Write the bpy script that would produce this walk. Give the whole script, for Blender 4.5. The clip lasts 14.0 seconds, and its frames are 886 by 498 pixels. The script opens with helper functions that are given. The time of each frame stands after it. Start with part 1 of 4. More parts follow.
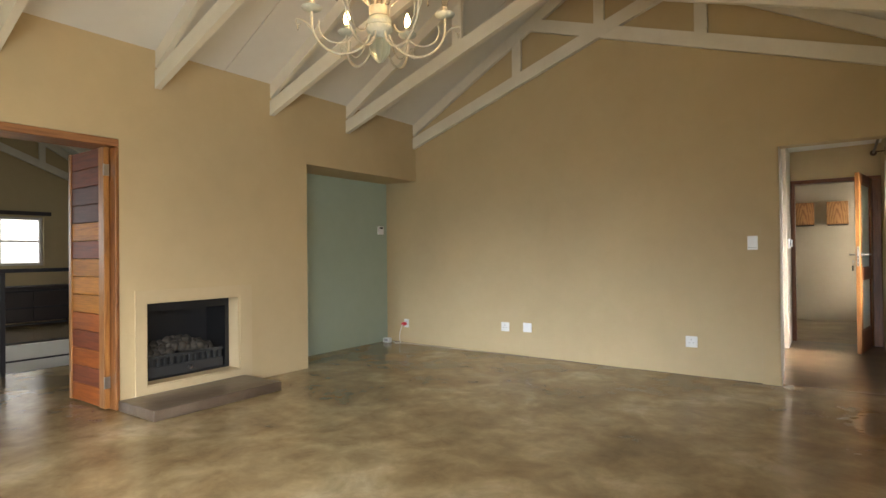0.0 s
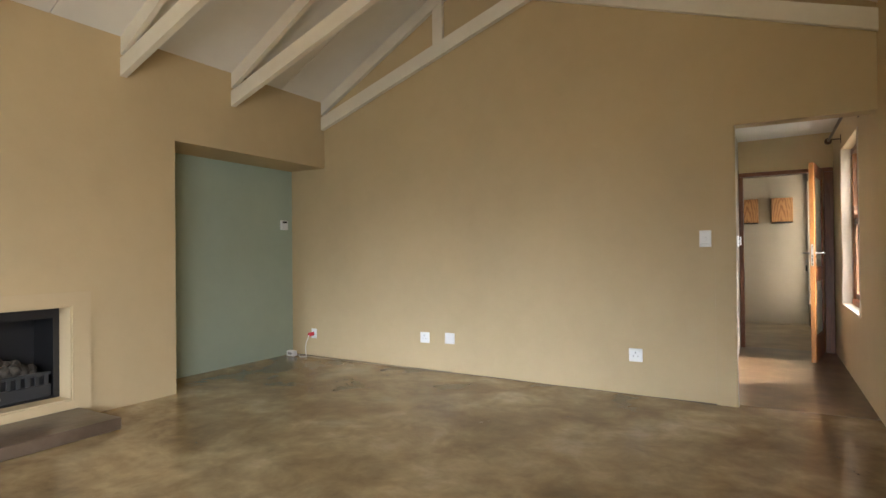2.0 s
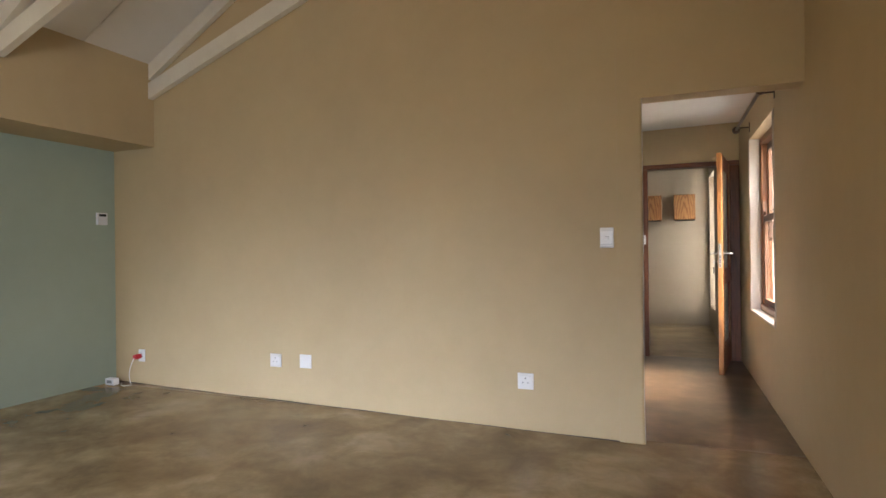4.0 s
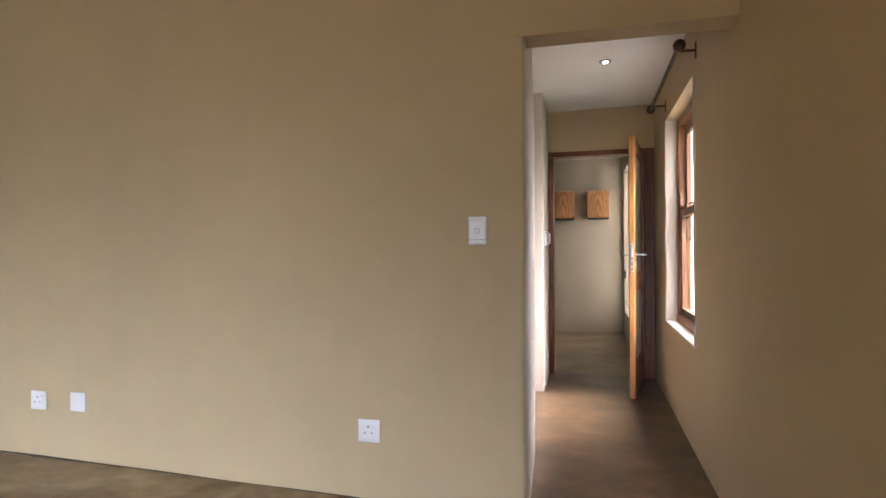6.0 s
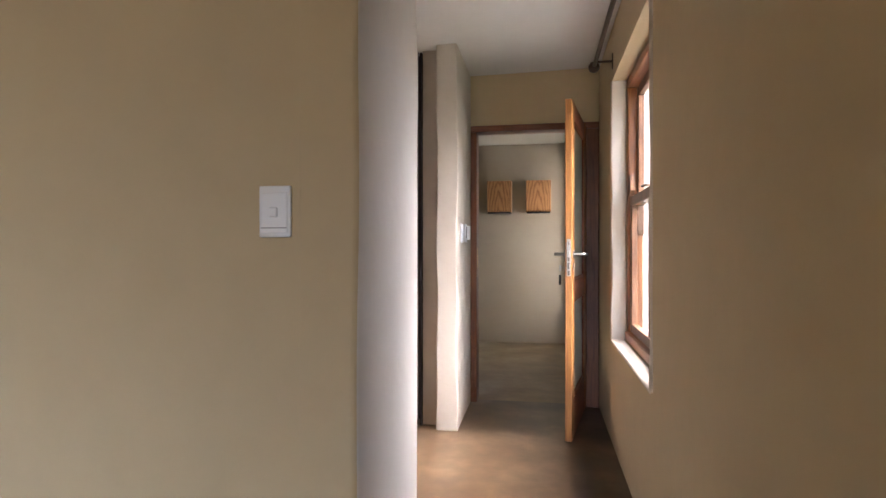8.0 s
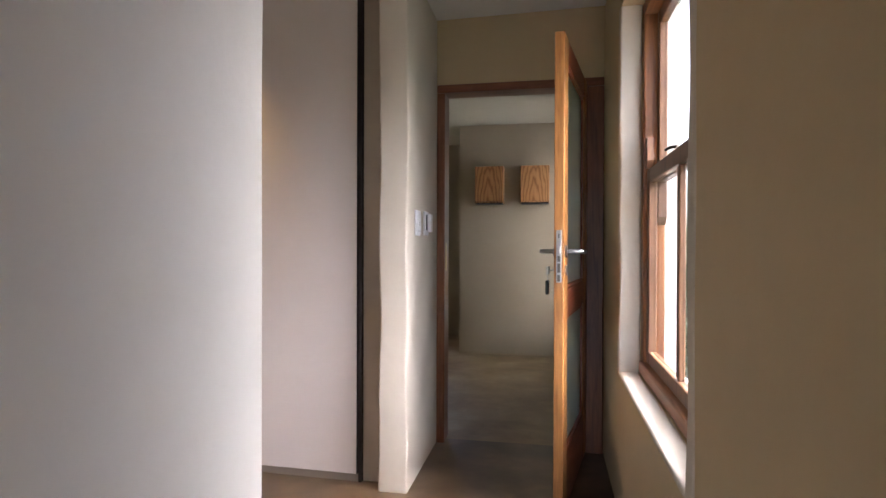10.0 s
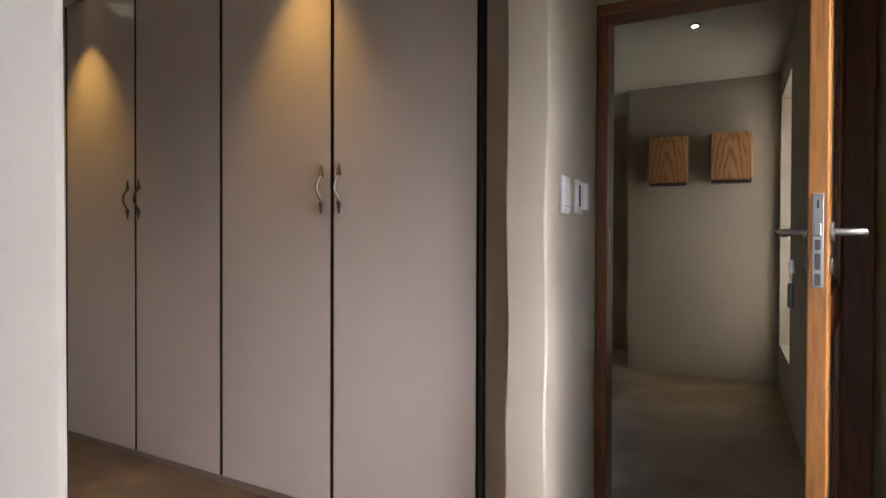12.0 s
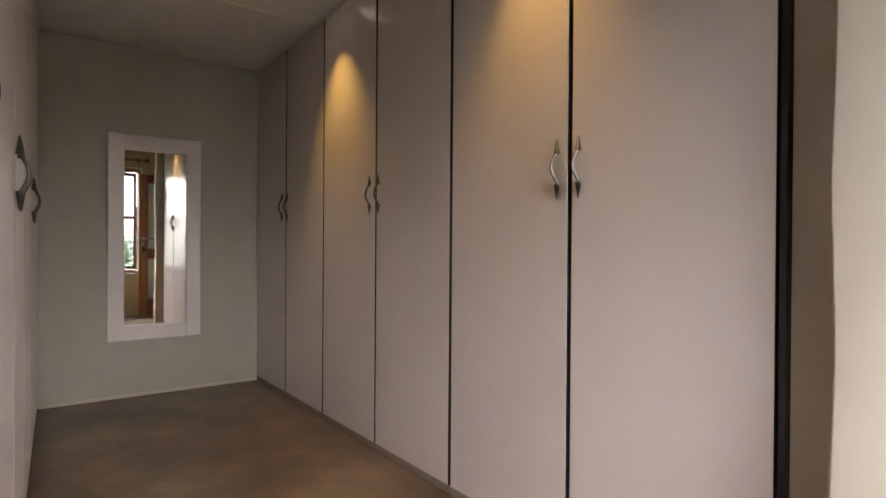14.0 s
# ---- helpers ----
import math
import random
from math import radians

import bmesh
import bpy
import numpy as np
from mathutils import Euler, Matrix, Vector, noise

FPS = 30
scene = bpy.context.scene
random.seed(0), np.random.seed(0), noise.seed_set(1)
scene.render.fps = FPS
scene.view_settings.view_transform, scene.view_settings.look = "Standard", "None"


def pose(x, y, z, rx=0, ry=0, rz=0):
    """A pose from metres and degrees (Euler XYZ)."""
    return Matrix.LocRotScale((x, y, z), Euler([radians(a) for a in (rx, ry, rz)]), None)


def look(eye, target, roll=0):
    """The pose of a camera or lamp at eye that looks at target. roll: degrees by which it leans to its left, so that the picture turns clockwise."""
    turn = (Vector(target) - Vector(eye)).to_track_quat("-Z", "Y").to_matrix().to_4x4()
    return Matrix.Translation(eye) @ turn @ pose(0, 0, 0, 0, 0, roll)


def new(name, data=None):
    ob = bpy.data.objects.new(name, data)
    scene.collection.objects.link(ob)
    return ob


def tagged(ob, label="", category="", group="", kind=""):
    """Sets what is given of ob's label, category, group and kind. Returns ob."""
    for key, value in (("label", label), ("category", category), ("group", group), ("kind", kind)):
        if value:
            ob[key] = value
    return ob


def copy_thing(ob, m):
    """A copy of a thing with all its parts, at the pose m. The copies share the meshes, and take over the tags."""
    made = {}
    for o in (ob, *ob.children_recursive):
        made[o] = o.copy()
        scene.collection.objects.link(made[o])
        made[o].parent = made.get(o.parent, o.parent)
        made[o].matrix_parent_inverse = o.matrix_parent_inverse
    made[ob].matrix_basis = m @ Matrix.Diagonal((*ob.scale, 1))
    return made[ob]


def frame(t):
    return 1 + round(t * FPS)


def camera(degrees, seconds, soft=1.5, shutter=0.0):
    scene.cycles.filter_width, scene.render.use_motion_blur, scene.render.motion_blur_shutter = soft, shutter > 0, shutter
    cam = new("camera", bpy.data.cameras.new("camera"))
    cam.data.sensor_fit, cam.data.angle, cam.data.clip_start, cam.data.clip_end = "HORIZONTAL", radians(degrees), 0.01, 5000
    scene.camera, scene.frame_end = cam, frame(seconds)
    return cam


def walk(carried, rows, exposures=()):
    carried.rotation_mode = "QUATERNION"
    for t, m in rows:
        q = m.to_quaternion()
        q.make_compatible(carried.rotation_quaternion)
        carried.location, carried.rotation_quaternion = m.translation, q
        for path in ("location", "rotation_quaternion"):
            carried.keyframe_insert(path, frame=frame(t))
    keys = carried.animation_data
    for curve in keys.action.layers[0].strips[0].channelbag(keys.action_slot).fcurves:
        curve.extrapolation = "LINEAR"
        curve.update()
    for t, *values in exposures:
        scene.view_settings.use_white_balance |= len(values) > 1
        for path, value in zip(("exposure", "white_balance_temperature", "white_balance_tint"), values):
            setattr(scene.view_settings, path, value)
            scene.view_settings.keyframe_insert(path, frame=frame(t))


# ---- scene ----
cam = camera(76.5, 14.0)
PATH = [
    (0, (0.935, 0.279, 1.177), (-0.22, 1.912, 1.194), -0.6),
    (0.5, (0.869, 0.503, 1.165), (-0.251, 2.16, 1.182), -0.6),
    (1, (0.794, 0.745, 1.151), (-0.293, 2.424, 1.172), -0.6),
    (1.5, (0.744, 1.008, 1.143), (-0.31, 2.708, 1.165), -0.5),
    (2, (0.705, 1.283, 1.152), (-0.296, 3.015, 1.169), -0.6),
    (2.5, (0.648, 1.553, 1.161), (-0.293, 3.317, 1.175), -0.7),
    (3, (0.648, 1.846, 1.159), (-0.246, 3.635, 1.172), -0.7),
    (3.5, (0.621, 2.11, 1.184), (-0.193, 3.937, 1.191), -0.7),
    (6, (0.768, 3.521, 1.158), (0.268, 5.457, 1.164), -0.3),
    (6.5, (0.809, 3.82, 1.161), (0.365, 5.77, 1.162), -0.1),
    (7, (0.855, 4.108, 1.157), (0.455, 6.067, 1.156), 0.0),
    (7.5, (0.896, 4.403, 1.154), (0.533, 6.369, 1.155), -0.1),
    (8, (0.934, 4.673, 1.156), (0.59, 6.643, 1.153), 0.0),
    (8.2, (0.954, 4.775, 1.156), (0.617, 6.746, 1.154), 0.0),
    (10.3, (1.06, 5.841, 1.132), (0.664, 7.801, 1.12), 0.3),
    (10.5, (1.035, 5.951, 1.122), (0.609, 7.905, 1.111), 0.2),
    (11, (1.006, 6.158, 1.105), (0.452, 8.079, 1.092), 0.2),
    (11.5, (0.944, 6.36, 1.109), (0.236, 8.231, 1.088), 0.1),
    (12, (0.918, 6.509, 1.091), (0.002, 8.286, 1.07), 0.2),
    (12.5, (0.867, 6.622, 1.075), (-0.234, 8.292, 1.061), 0.2),
    (13, (0.819, 6.73, 1.072), (-0.477, 8.253, 1.052), 0.0),
    (13.5, (0.764, 6.779, 1.055), (-0.683, 8.159, 1.041), 0.1),
    (14, (0.702, 6.819, 1.045), (-0.87, 8.055, 1.034), 0.4),
]
# stops, white balance and tint along the way
EXPOSURES = [(0, 3.97, 6750, 9), (3, 4.1, 6400, 14), (6.5, 3.95, 6050, 18), (8.2, 3.9, 5950, 18), (10.3, 3.25, 5800, 15), (11, 2.85, 5850, 14), (12.5, 2.82, 6050, 15), (14, 3.2, 6100, 13)]
walk(cam, [(t, look(eye, target, roll)) for t, eye, target, roll in PATH], EXPOSURES)

# ---------------------------------------------------------------- exposure and light
SKY_STRENGTH = 0.14
world = bpy.data.worlds.new("world")
scene.world = world
world.use_nodes = True
wn, wl = world.node_tree.nodes, world.node_tree.links
sky = wn.new("ShaderNodeTexSky")
sky.sky_type = 'NISHITA'
sky.sun_disc = False
sky.sun_elevation = radians(44)
sky.sun_rotation = radians(90)
sky.air_density, sky.dust_density, sky.ozone_density = 1.0, 6.0, 1.0
hsv = wn.new("ShaderNodeHueSaturation")
hsv.inputs["Saturation"].default_value = 0.55
wl.new(sky.outputs[0], hsv.inputs["Color"])
wl.new(hsv.outputs[0], wn["Background"].inputs["Color"])
wn["Background"].inputs["Strength"].default_value = SKY_STRENGTH

sun_data = bpy.data.lights.new("sun", 'SUN')
sun_data.energy, sun_data.angle, sun_data.color = 0.5, radians(90), (1.0, 0.98, 0.95)
sun = new("sun", sun_data)
sun.matrix_world = look((30 * math.sin(radians(90)) * math.cos(radians(44)), 30 * math.cos(radians(90)) * math.cos(radians(44)), 30 * math.sin(radians(44))), (0, 0, 0))


def area(name, eye, target, w, h, watts, colour, spread=180):
    d = bpy.data.lights.new(name, 'AREA')
    d.shape, d.size, d.size_y, d.energy, d.color, d.spread = 'RECTANGLE', w, h, watts, colour, radians(spread)
    ob = new(name, d)
    ob.matrix_world = look(eye, target)
    return ob


DAY = (0.775, 0.89, 1.0)
# skylight, high and low, that enters by the glazed doors and the window behind, the dressing window, the bathroom window and the next room's windows
area("daylight_south", (-1.2, -2.98, 1.15), (-0.6, 5.0, -2.7), 3.2, 2.1, 4.5, DAY, 58)
area("daylight_south_low", (-1.2, -2.97, 1.15), (-2.0, 5.0, -0.75), 3.2, 2.1, 1.8, DAY, 32)
area("daylight_east", (1.4, -0.6, 1.4), (-2.6, 3.4, -0.3), 2.3, 1.45, 4.3, DAY, 110)
area("daylight_bath", (1.42, 11.07, 1.3), (-2, 11.07, 0.5), 0.8, 1.7, 0.09, DAY)
area("daylight_west", (-11.15, 0.6, 1.5), (-3, 0.6, 0.4), 2.6, 1.6, 3.5, DAY)


def spot(name, eye, target, watts, degrees, colour):
    d = bpy.data.lights.new(name, 'SPOT')
    d.energy, d.spot_size, d.spot_blend, d.color, d.shadow_soft_size = watts, radians(degrees), 1.0, colour, 0.004
    ob = new(name, d)
    ob.matrix_world = look(eye, target)
    return ob


WARM = (1.0, 0.58, 0.14)

# ---------------------------------------------------------------- materials


def material(name, colour, rough=0.6, metal=0.0, spec=0.5):
    m = bpy.data.materials.new(name)
    m.use_nodes = True
    b = m.node_tree.nodes["Principled BSDF"]
    b.inputs["Base Color"].default_value = (*colour, 1)
    b.inputs["Roughness"].default_value = rough
    b.inputs["Metallic"].default_value = metal
    b.inputs["Specular IOR Level"].default_value = spec
    return m


def nodes_of(m):
    return m.node_tree.nodes, m.node_tree.links, m.node_tree.nodes["Principled BSDF"]


def coords(m, scale=(1, 1, 1)):
    n, l, _ = nodes_of(m)
    tc = n.new("ShaderNodeTexCoord")
    mp = n.new("ShaderNodeMapping")
    mp.inputs["Scale"].default_value = scale
    l.new(tc.outputs["Object"], mp.inputs["Vector"])
    return mp.outputs["Vector"]


def noise_tex(m, vec, scale, detail=4.0, rough=0.55, distort=0.0):
    n, l, _ = nodes_of(m)
    t = n.new("ShaderNodeTexNoise")
    t.inputs["Scale"].default_value, t.inputs["Detail"].default_value = scale, detail
    t.inputs["Roughness"].default_value, t.inputs["Distortion"].default_value = rough, distort
    l.new(vec, t.inputs["Vector"])
    return t.outputs["Fac"]


def ramp(m, fac, stops):
    n, l, _ = nodes_of(m)
    r = n.new("ShaderNodeValToRGB")
    while len(r.color_ramp.elements) < len(stops):
        r.color_ramp.elements.new(0.5)
    for e, (p, c) in zip(r.color_ramp.elements, stops):
        e.position, e.color = p, (*c, 1)
    l.new(fac, r.inputs["Fac"])
    return r.outputs["Color"]


def mix(m, a, b, fac, mode='MIX'):
    n, l, _ = nodes_of(m)
    x = n.new("ShaderNodeMix")
    x.data_type, x.blend_type = 'RGBA', mode
    for socket, value in ((x.inputs[0], fac), (x.inputs[6], a), (x.inputs[7], b)):
        if isinstance(value, bpy.types.NodeSocket):
            l.new(value, socket)
        elif isinstance(value, tuple):
            socket.default_value = (*value, 1)
        else:
            socket.default_value = value
    return x.outputs[2]


def bump(m, fac, strength, distance):
    n, l, b = nodes_of(m)
    k = n.new("ShaderNodeBump")
    k.inputs["Strength"].default_value, k.inputs["Distance"].default_value = strength, distance
    l.new(fac, k.inputs["Height"])
    if b.inputs["Normal"].is_linked:
        l.new(b.inputs["Normal"].links[0].from_socket, k.inputs["Normal"])
    l.new(k.outputs[0], b.inputs["Normal"])


def plaster(name, colour, relief=1.0, rough=0.75):
    m = material(name, colour, rough, spec=0.3)
    n, l, b = nodes_of(m)
    v = coords(m)
    big = noise_tex(m, v, 0.7, 3, 0.6)
    fine = noise_tex(m, v, 9, 6, 0.6)
    dark = tuple(c * 0.93 for c in colour)
    light = tuple(min(1, c * 1.05) for c in colour)
    c = ramp(m, big, [(0.3, dark), (0.7, light)])
    c = mix(m, c, ramp(m, fine, [(0.3, (0.93, 0.93, 0.92)), (0.7, (1, 1, 1))]), 0.5, 'MULTIPLY')
    l.new(c, b.inputs["Base Color"])
    bump(m, noise_tex(m, v, 2.6, 4, 0.55), 0.35 * relief, 0.02)
    bump(m, noise_tex(m, v, 45, 5, 0.6), 0.12 * relief, 0.004)
    return m


WALL = plaster("tan_wall_paint", (0.507, 0.397, 0.238))
GREEN = plaster("sage_green_paint", (0.36, 0.425, 0.345))
# the wall paint again, with the window's brightness put into its colour
WALL_LIT = plaster("lightened_wall_paint", (0.53, 0.47, 0.385), 1.3)
PALE = plaster("pale_grey_beige_paint", (0.43, 0.395, 0.325), 1.0)
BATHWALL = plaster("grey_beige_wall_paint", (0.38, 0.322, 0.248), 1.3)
# wall plaster lightened to hold the window light on the wall end
JAMB_LIT = plaster("window_lit_plaster", (0.6, 0.56, 0.5), 1.2)
SURROUND = plaster("pale_fireplace_plaster", (0.52, 0.412, 0.257), 0.6)
WHITE_CEILING = plaster("white_ceiling_paint", (0.71, 0.69, 0.655), 0.3)


def timber_paint():
    m = material("cream_painted_timber", (0.62, 0.55, 0.42), 0.5)
    n, l, b = nodes_of(m)
    v = coords(m)
    l.new(ramp(m, noise_tex(m, v, 3, 5, 0.65), [(0.3, (0.66, 0.61, 0.52)), (0.7, (0.74, 0.695, 0.605))]), b.inputs["Base Color"])
    bump(m, noise_tex(m, coords(m, (3, 30, 30)), 4, 4, 0.6), 0.2, 0.003)
    return m


TRUSS = timber_paint()


def screed(name, k, detail=8, fleck=0.65, low=0.14, high=0.27, relief=1.0):
    m = material(name, (0.15, 0.1, 0.06), 0.22)
    n, l, b = nodes_of(m)
    v = coords(m)
    cloud = noise_tex(m, v, 1.5, detail, 0.6, 0.35)
    small = noise_tex(m, v, 5.0, detail, 0.68, 0.5)
    c1 = ramp(m, cloud, [(p, tuple(k * c for c in col)) for p, col in ((0.25, (0.12, 0.077, 0.036)), (0.43, (0.225, 0.153, 0.076)), (0.57, (0.31, 0.226, 0.122)), (0.75, (0.44, 0.355, 0.228)))])
    c2 = ramp(m, small, [(0.22, (0.42, 0.38, 0.32)), (0.5, (0.92, 0.9, 0.87)), (0.78, (1.4, 1.4, 1.38))])
    c = mix(m, c1, c2, fleck, 'MULTIPLY')
    l.new(c, b.inputs["Base Color"])
    r = n.new("ShaderNodeMapRange")
    r.inputs["From Min"].default_value, r.inputs["From Max"].default_value = 0.1, 0.9
    r.inputs["To Min"].default_value, r.inputs["To Max"].default_value = low, high
    l.new(noise_tex(m, v, 3.1, 6, 0.65), r.inputs["Value"])
    l.new(r.outputs[0], b.inputs["Roughness"])
    bump(m, noise_tex(m, v, 3.5, 3, 0.5), 0.04 * relief, 0.006)
    bump(m, noise_tex(m, v, 70, 3, 0.5), 0.03 * relief, 0.002)
    return m


SCREED = screed("polished_screed_floor", 1.0)


def shaded_floor():
    """Screed: soft brown clouds with finer blotches; passage shade painted in gradually from the opening."""
    m = material("shaded_screed_floor", (0.08, 0.056, 0.034), 0.31, spec=0.45)
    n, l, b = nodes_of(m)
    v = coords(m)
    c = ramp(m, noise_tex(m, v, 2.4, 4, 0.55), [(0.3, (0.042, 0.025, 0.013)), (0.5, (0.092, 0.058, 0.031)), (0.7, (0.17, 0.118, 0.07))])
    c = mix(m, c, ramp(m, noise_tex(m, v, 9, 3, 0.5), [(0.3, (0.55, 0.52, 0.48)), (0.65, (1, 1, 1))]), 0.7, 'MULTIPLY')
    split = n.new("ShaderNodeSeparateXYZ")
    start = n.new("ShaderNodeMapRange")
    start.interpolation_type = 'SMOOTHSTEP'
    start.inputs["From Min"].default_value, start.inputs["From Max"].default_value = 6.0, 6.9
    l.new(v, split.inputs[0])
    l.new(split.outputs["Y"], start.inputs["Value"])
    # colour halves between y 6.0 and 6.9 to stand for the dim passage
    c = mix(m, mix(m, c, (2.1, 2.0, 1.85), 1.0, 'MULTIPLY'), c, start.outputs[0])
    l.new(c, b.inputs["Base Color"])
    return m


SHADED_SCREED = shaded_floor()
BATH_SCREED = screed("dull_screed_floor", 0.85, 4, 0.4, 0.36, 0.46, 0.3)


def wood(name, light, dark, along='z', scale=1.0, rough=0.38, vary=0.0):
    m = material(name, light, rough)
    n, l, b = nodes_of(m)
    s = {'x': (1.2, 16, 16), 'y': (16, 1.2, 16), 'z': (16, 16, 1.2)}[along]
    v = coords(m, tuple(k * scale for k in s))
    f = noise_tex(m, v, 1.6, 6, 0.6, 1.4)
    fine = noise_tex(m, coords(m, tuple(k * scale * 5 for k in s)), 1.5, 4, 0.6, 0.4)
    c = ramp(m, f, [(0.3, dark), (0.52, light), (0.7, tuple(min(1, k * 1.2) for k in light))])
    c = mix(m, c, ramp(m, fine, [(0.35, (0.72, 0.7, 0.66)), (0.6, (1, 1, 1))]), 0.7, 'MULTIPLY')
    if vary:
        oi = n.new("ShaderNodeObjectInfo")
        h = n.new("ShaderNodeHueSaturation")
        mr = n.new("ShaderNodeMapRange")
        mr.inputs["To Min"].default_value, mr.inputs["To Max"].default_value = 1 - vary, 1 + vary
        l.new(oi.outputs["Random"], mr.inputs["Value"])
        l.new(mr.outputs[0], h.inputs["Value"])
        l.new(c, h.inputs["Color"])
        c = h.outputs[0]
    l.new(c, b.inputs["Base Color"])
    bump(m, fine, 0.12, 0.002)
    return m


FRAME_WOOD = wood("varnished_hardwood_upright", (0.27, 0.108, 0.032), (0.155, 0.052, 0.017))
FRAME_WOOD_X = wood("varnished_hardwood_across", (0.2, 0.07, 0.028), (0.12, 0.038, 0.016), 'x')
FRAME_WOOD_Y = wood("varnished_hardwood_along", (0.3, 0.13, 0.055), (0.18, 0.065, 0.028), 'y')
DOOR_FRAME_WOOD = wood("red_brown_varnished_hardwood", (0.2, 0.07, 0.027), (0.11, 0.034, 0.014))
DOOR_WOOD = wood("golden_hardwood", (0.37, 0.16, 0.042), (0.23, 0.085, 0.021))
RAIL_WOOD = wood("red_hardwood", (0.22, 0.055, 0.025), (0.12, 0.03, 0.014), 'y')
SASH_WOOD = wood("brown_hardwood", (0.17, 0.085, 0.042), (0.1, 0.043, 0.022))


def pine():
    """Flat-sawn pine: nested arches of dark grain about the middle of a board."""
    m = material("knotty_pine", (0.4, 0.2, 0.07), 0.5)
    n, l, b = nodes_of(m)
    wave = n.new("ShaderNodeTexWave")
    wave.wave_type, wave.rings_direction = 'RINGS', 'SPHERICAL'
    for key, value in (("Scale", 6.0), ("Distortion", 6.0), ("Detail", 3.0), ("Detail Scale", 1.4)):
        wave.inputs[key].default_value = value
    l.new(coords(m, (2.4, 1.0, 0.55)), wave.inputs["Vector"])
    c = ramp(m, wave.outputs["Fac"], [(0.05, (0.25, 0.105, 0.034)), (0.3, (0.34, 0.16, 0.055)), (0.8, (0.4, 0.2, 0.072))])
    c = mix(m, c, ramp(m, noise_tex(m, coords(m, (60, 60, 4)), 1.5, 4), [(0.35, (0.75, 0.72, 0.68)), (0.6, (1, 1, 1))]), 0.6, 'MULTIPLY')
    l.new(c, b.inputs["Base Color"])
    return m


PINE = pine()
BOARD_A = wood("golden_board", (0.52, 0.205, 0.022), (0.38, 0.125, 0.013), 'x', 0.9, 0.55, 0.1)
BOARD_B = wood("red_brown_board", (0.2, 0.042, 0.009), (0.13, 0.026, 0.006), 'x', 0.9, 0.55, 0.12)
BOARD_C = wood("dark_plum_board", (0.105, 0.034, 0.026), (0.07, 0.022, 0.018), 'x', 0.9, 0.55, 0.08)
BOARD_D = wood("orange_board", (0.35, 0.09, 0.011), (0.23, 0.054, 0.008), 'x', 0.9, 0.55, 0.1)


def laminate():
    m = material("pinkish_white_laminate", (0.56, 0.49, 0.45), 0.3, spec=0.5)
    n, l, b = nodes_of(m)
    v = coords(m)
    l.new(ramp(m, noise_tex(m, v, 1.2, 4, 0.6), [(0.3, (0.535, 0.475, 0.432)), (0.7, (0.58, 0.515, 0.47))]), b.inputs["Base Color"])
    bump(m, noise_tex(m, v, 1.3, 2, 0.5), 0.08, 0.02)
    bump(m, noise_tex(m, v, 120, 2, 0.5), 0.05, 0.001)
    return m


LAMINATE = laminate()
DARK_EDGE = material("dark_brown_edging", (0.018, 0.012, 0.01), 0.75)
PLINTH = material("grey_beige_plinth_board", (0.22, 0.18, 0.14), 0.6)
WHITE_PLASTIC = material("white_plastic", (0.75, 0.75, 0.76), 0.32)
GREY_PLASTIC = material("grey_plastic", (0.25, 0.25, 0.26), 0.4)
BLACK = material("matt_black_iron", (0.012, 0.012, 0.014), 0.5)
GRAPHITE = material("graphite_painted_iron", (0.03, 0.032, 0.036), 0.5)
DARK_STEEL = material("black_painted_steel", (0.02, 0.02, 0.024), 0.45, 0.3)
RED_PLASTIC = material("red_plug_plastic", (0.5, 0.02, 0.03), 0.35)
STEEL = material("brushed_steel", (0.36, 0.345, 0.325), 0.38, 1.0)
PEWTER = material("antique_pewter", (0.13, 0.115, 0.1), 0.4, 1.0)
BRASS = material("dull_brass", (0.5, 0.34, 0.14), 0.35, 1.0)
MIRROR = material("mirror_glass", (0.9, 0.92, 0.91), 0.02, 1.0)
WHITE_FRAME = material("white_painted_frame", (0.66, 0.6, 0.57), 0.4)
BRONZE = material("dark_bronze_rod", (0.07, 0.045, 0.03), 0.4, 0.6)
IVORY = material("distressed_ivory_metal", (0.5, 0.45, 0.33), 0.45)
VERDIGRIS = material("pale_verdigris_metal", (0.42, 0.47, 0.43), 0.5)
SCREEN = material("display_dark", (0.03, 0.035, 0.03), 0.2)
WINDOW_BLIND = material("dark_blind", (0.04, 0.03, 0.03), 0.6)


def worn(m, a, b_, scale):
    n, l, b = nodes_of(m)
    l.new(ramp(m, noise_tex(m, coords(m), scale, 5, 0.65), [(0.35, a), (0.65, b_)]), b.inputs["Base Color"])
    return m


worn(IVORY, (0.4, 0.35, 0.26), (0.56, 0.51, 0.4), 18)
worn(VERDIGRIS, (0.33, 0.36, 0.33), (0.55, 0.56, 0.48), 20)


def glass(name, colour=(1, 1, 1), rough=0.0, frosted=False):
    m = material(name, colour, rough)
    b = m.node_tree.nodes["Principled BSDF"]
    b.inputs["Transmission Weight"].default_value = 1.0
    b.inputs["IOR"].default_value = 1.1 if not frosted else 1.3
    return m


CLEAR = glass("clear_window_glass")
# translucent filter for the bathroom window, added to weaken the sky's light
OBSCURED = material("light_dimming_white_pane", (0.6, 0.62, 0.6), 0.4)
_n, _l, _b = nodes_of(OBSCURED)
_t = _n.new("ShaderNodeBsdfTranslucent")
_t.inputs["Color"].default_value = (0.6, 0.6, 0.57, 1)
_l.new(_t.outputs[0], _n["Material Output"].inputs["Surface"])
FROSTED = glass("frosted_glass", (0.8, 0.88, 0.86), 0.55, True)
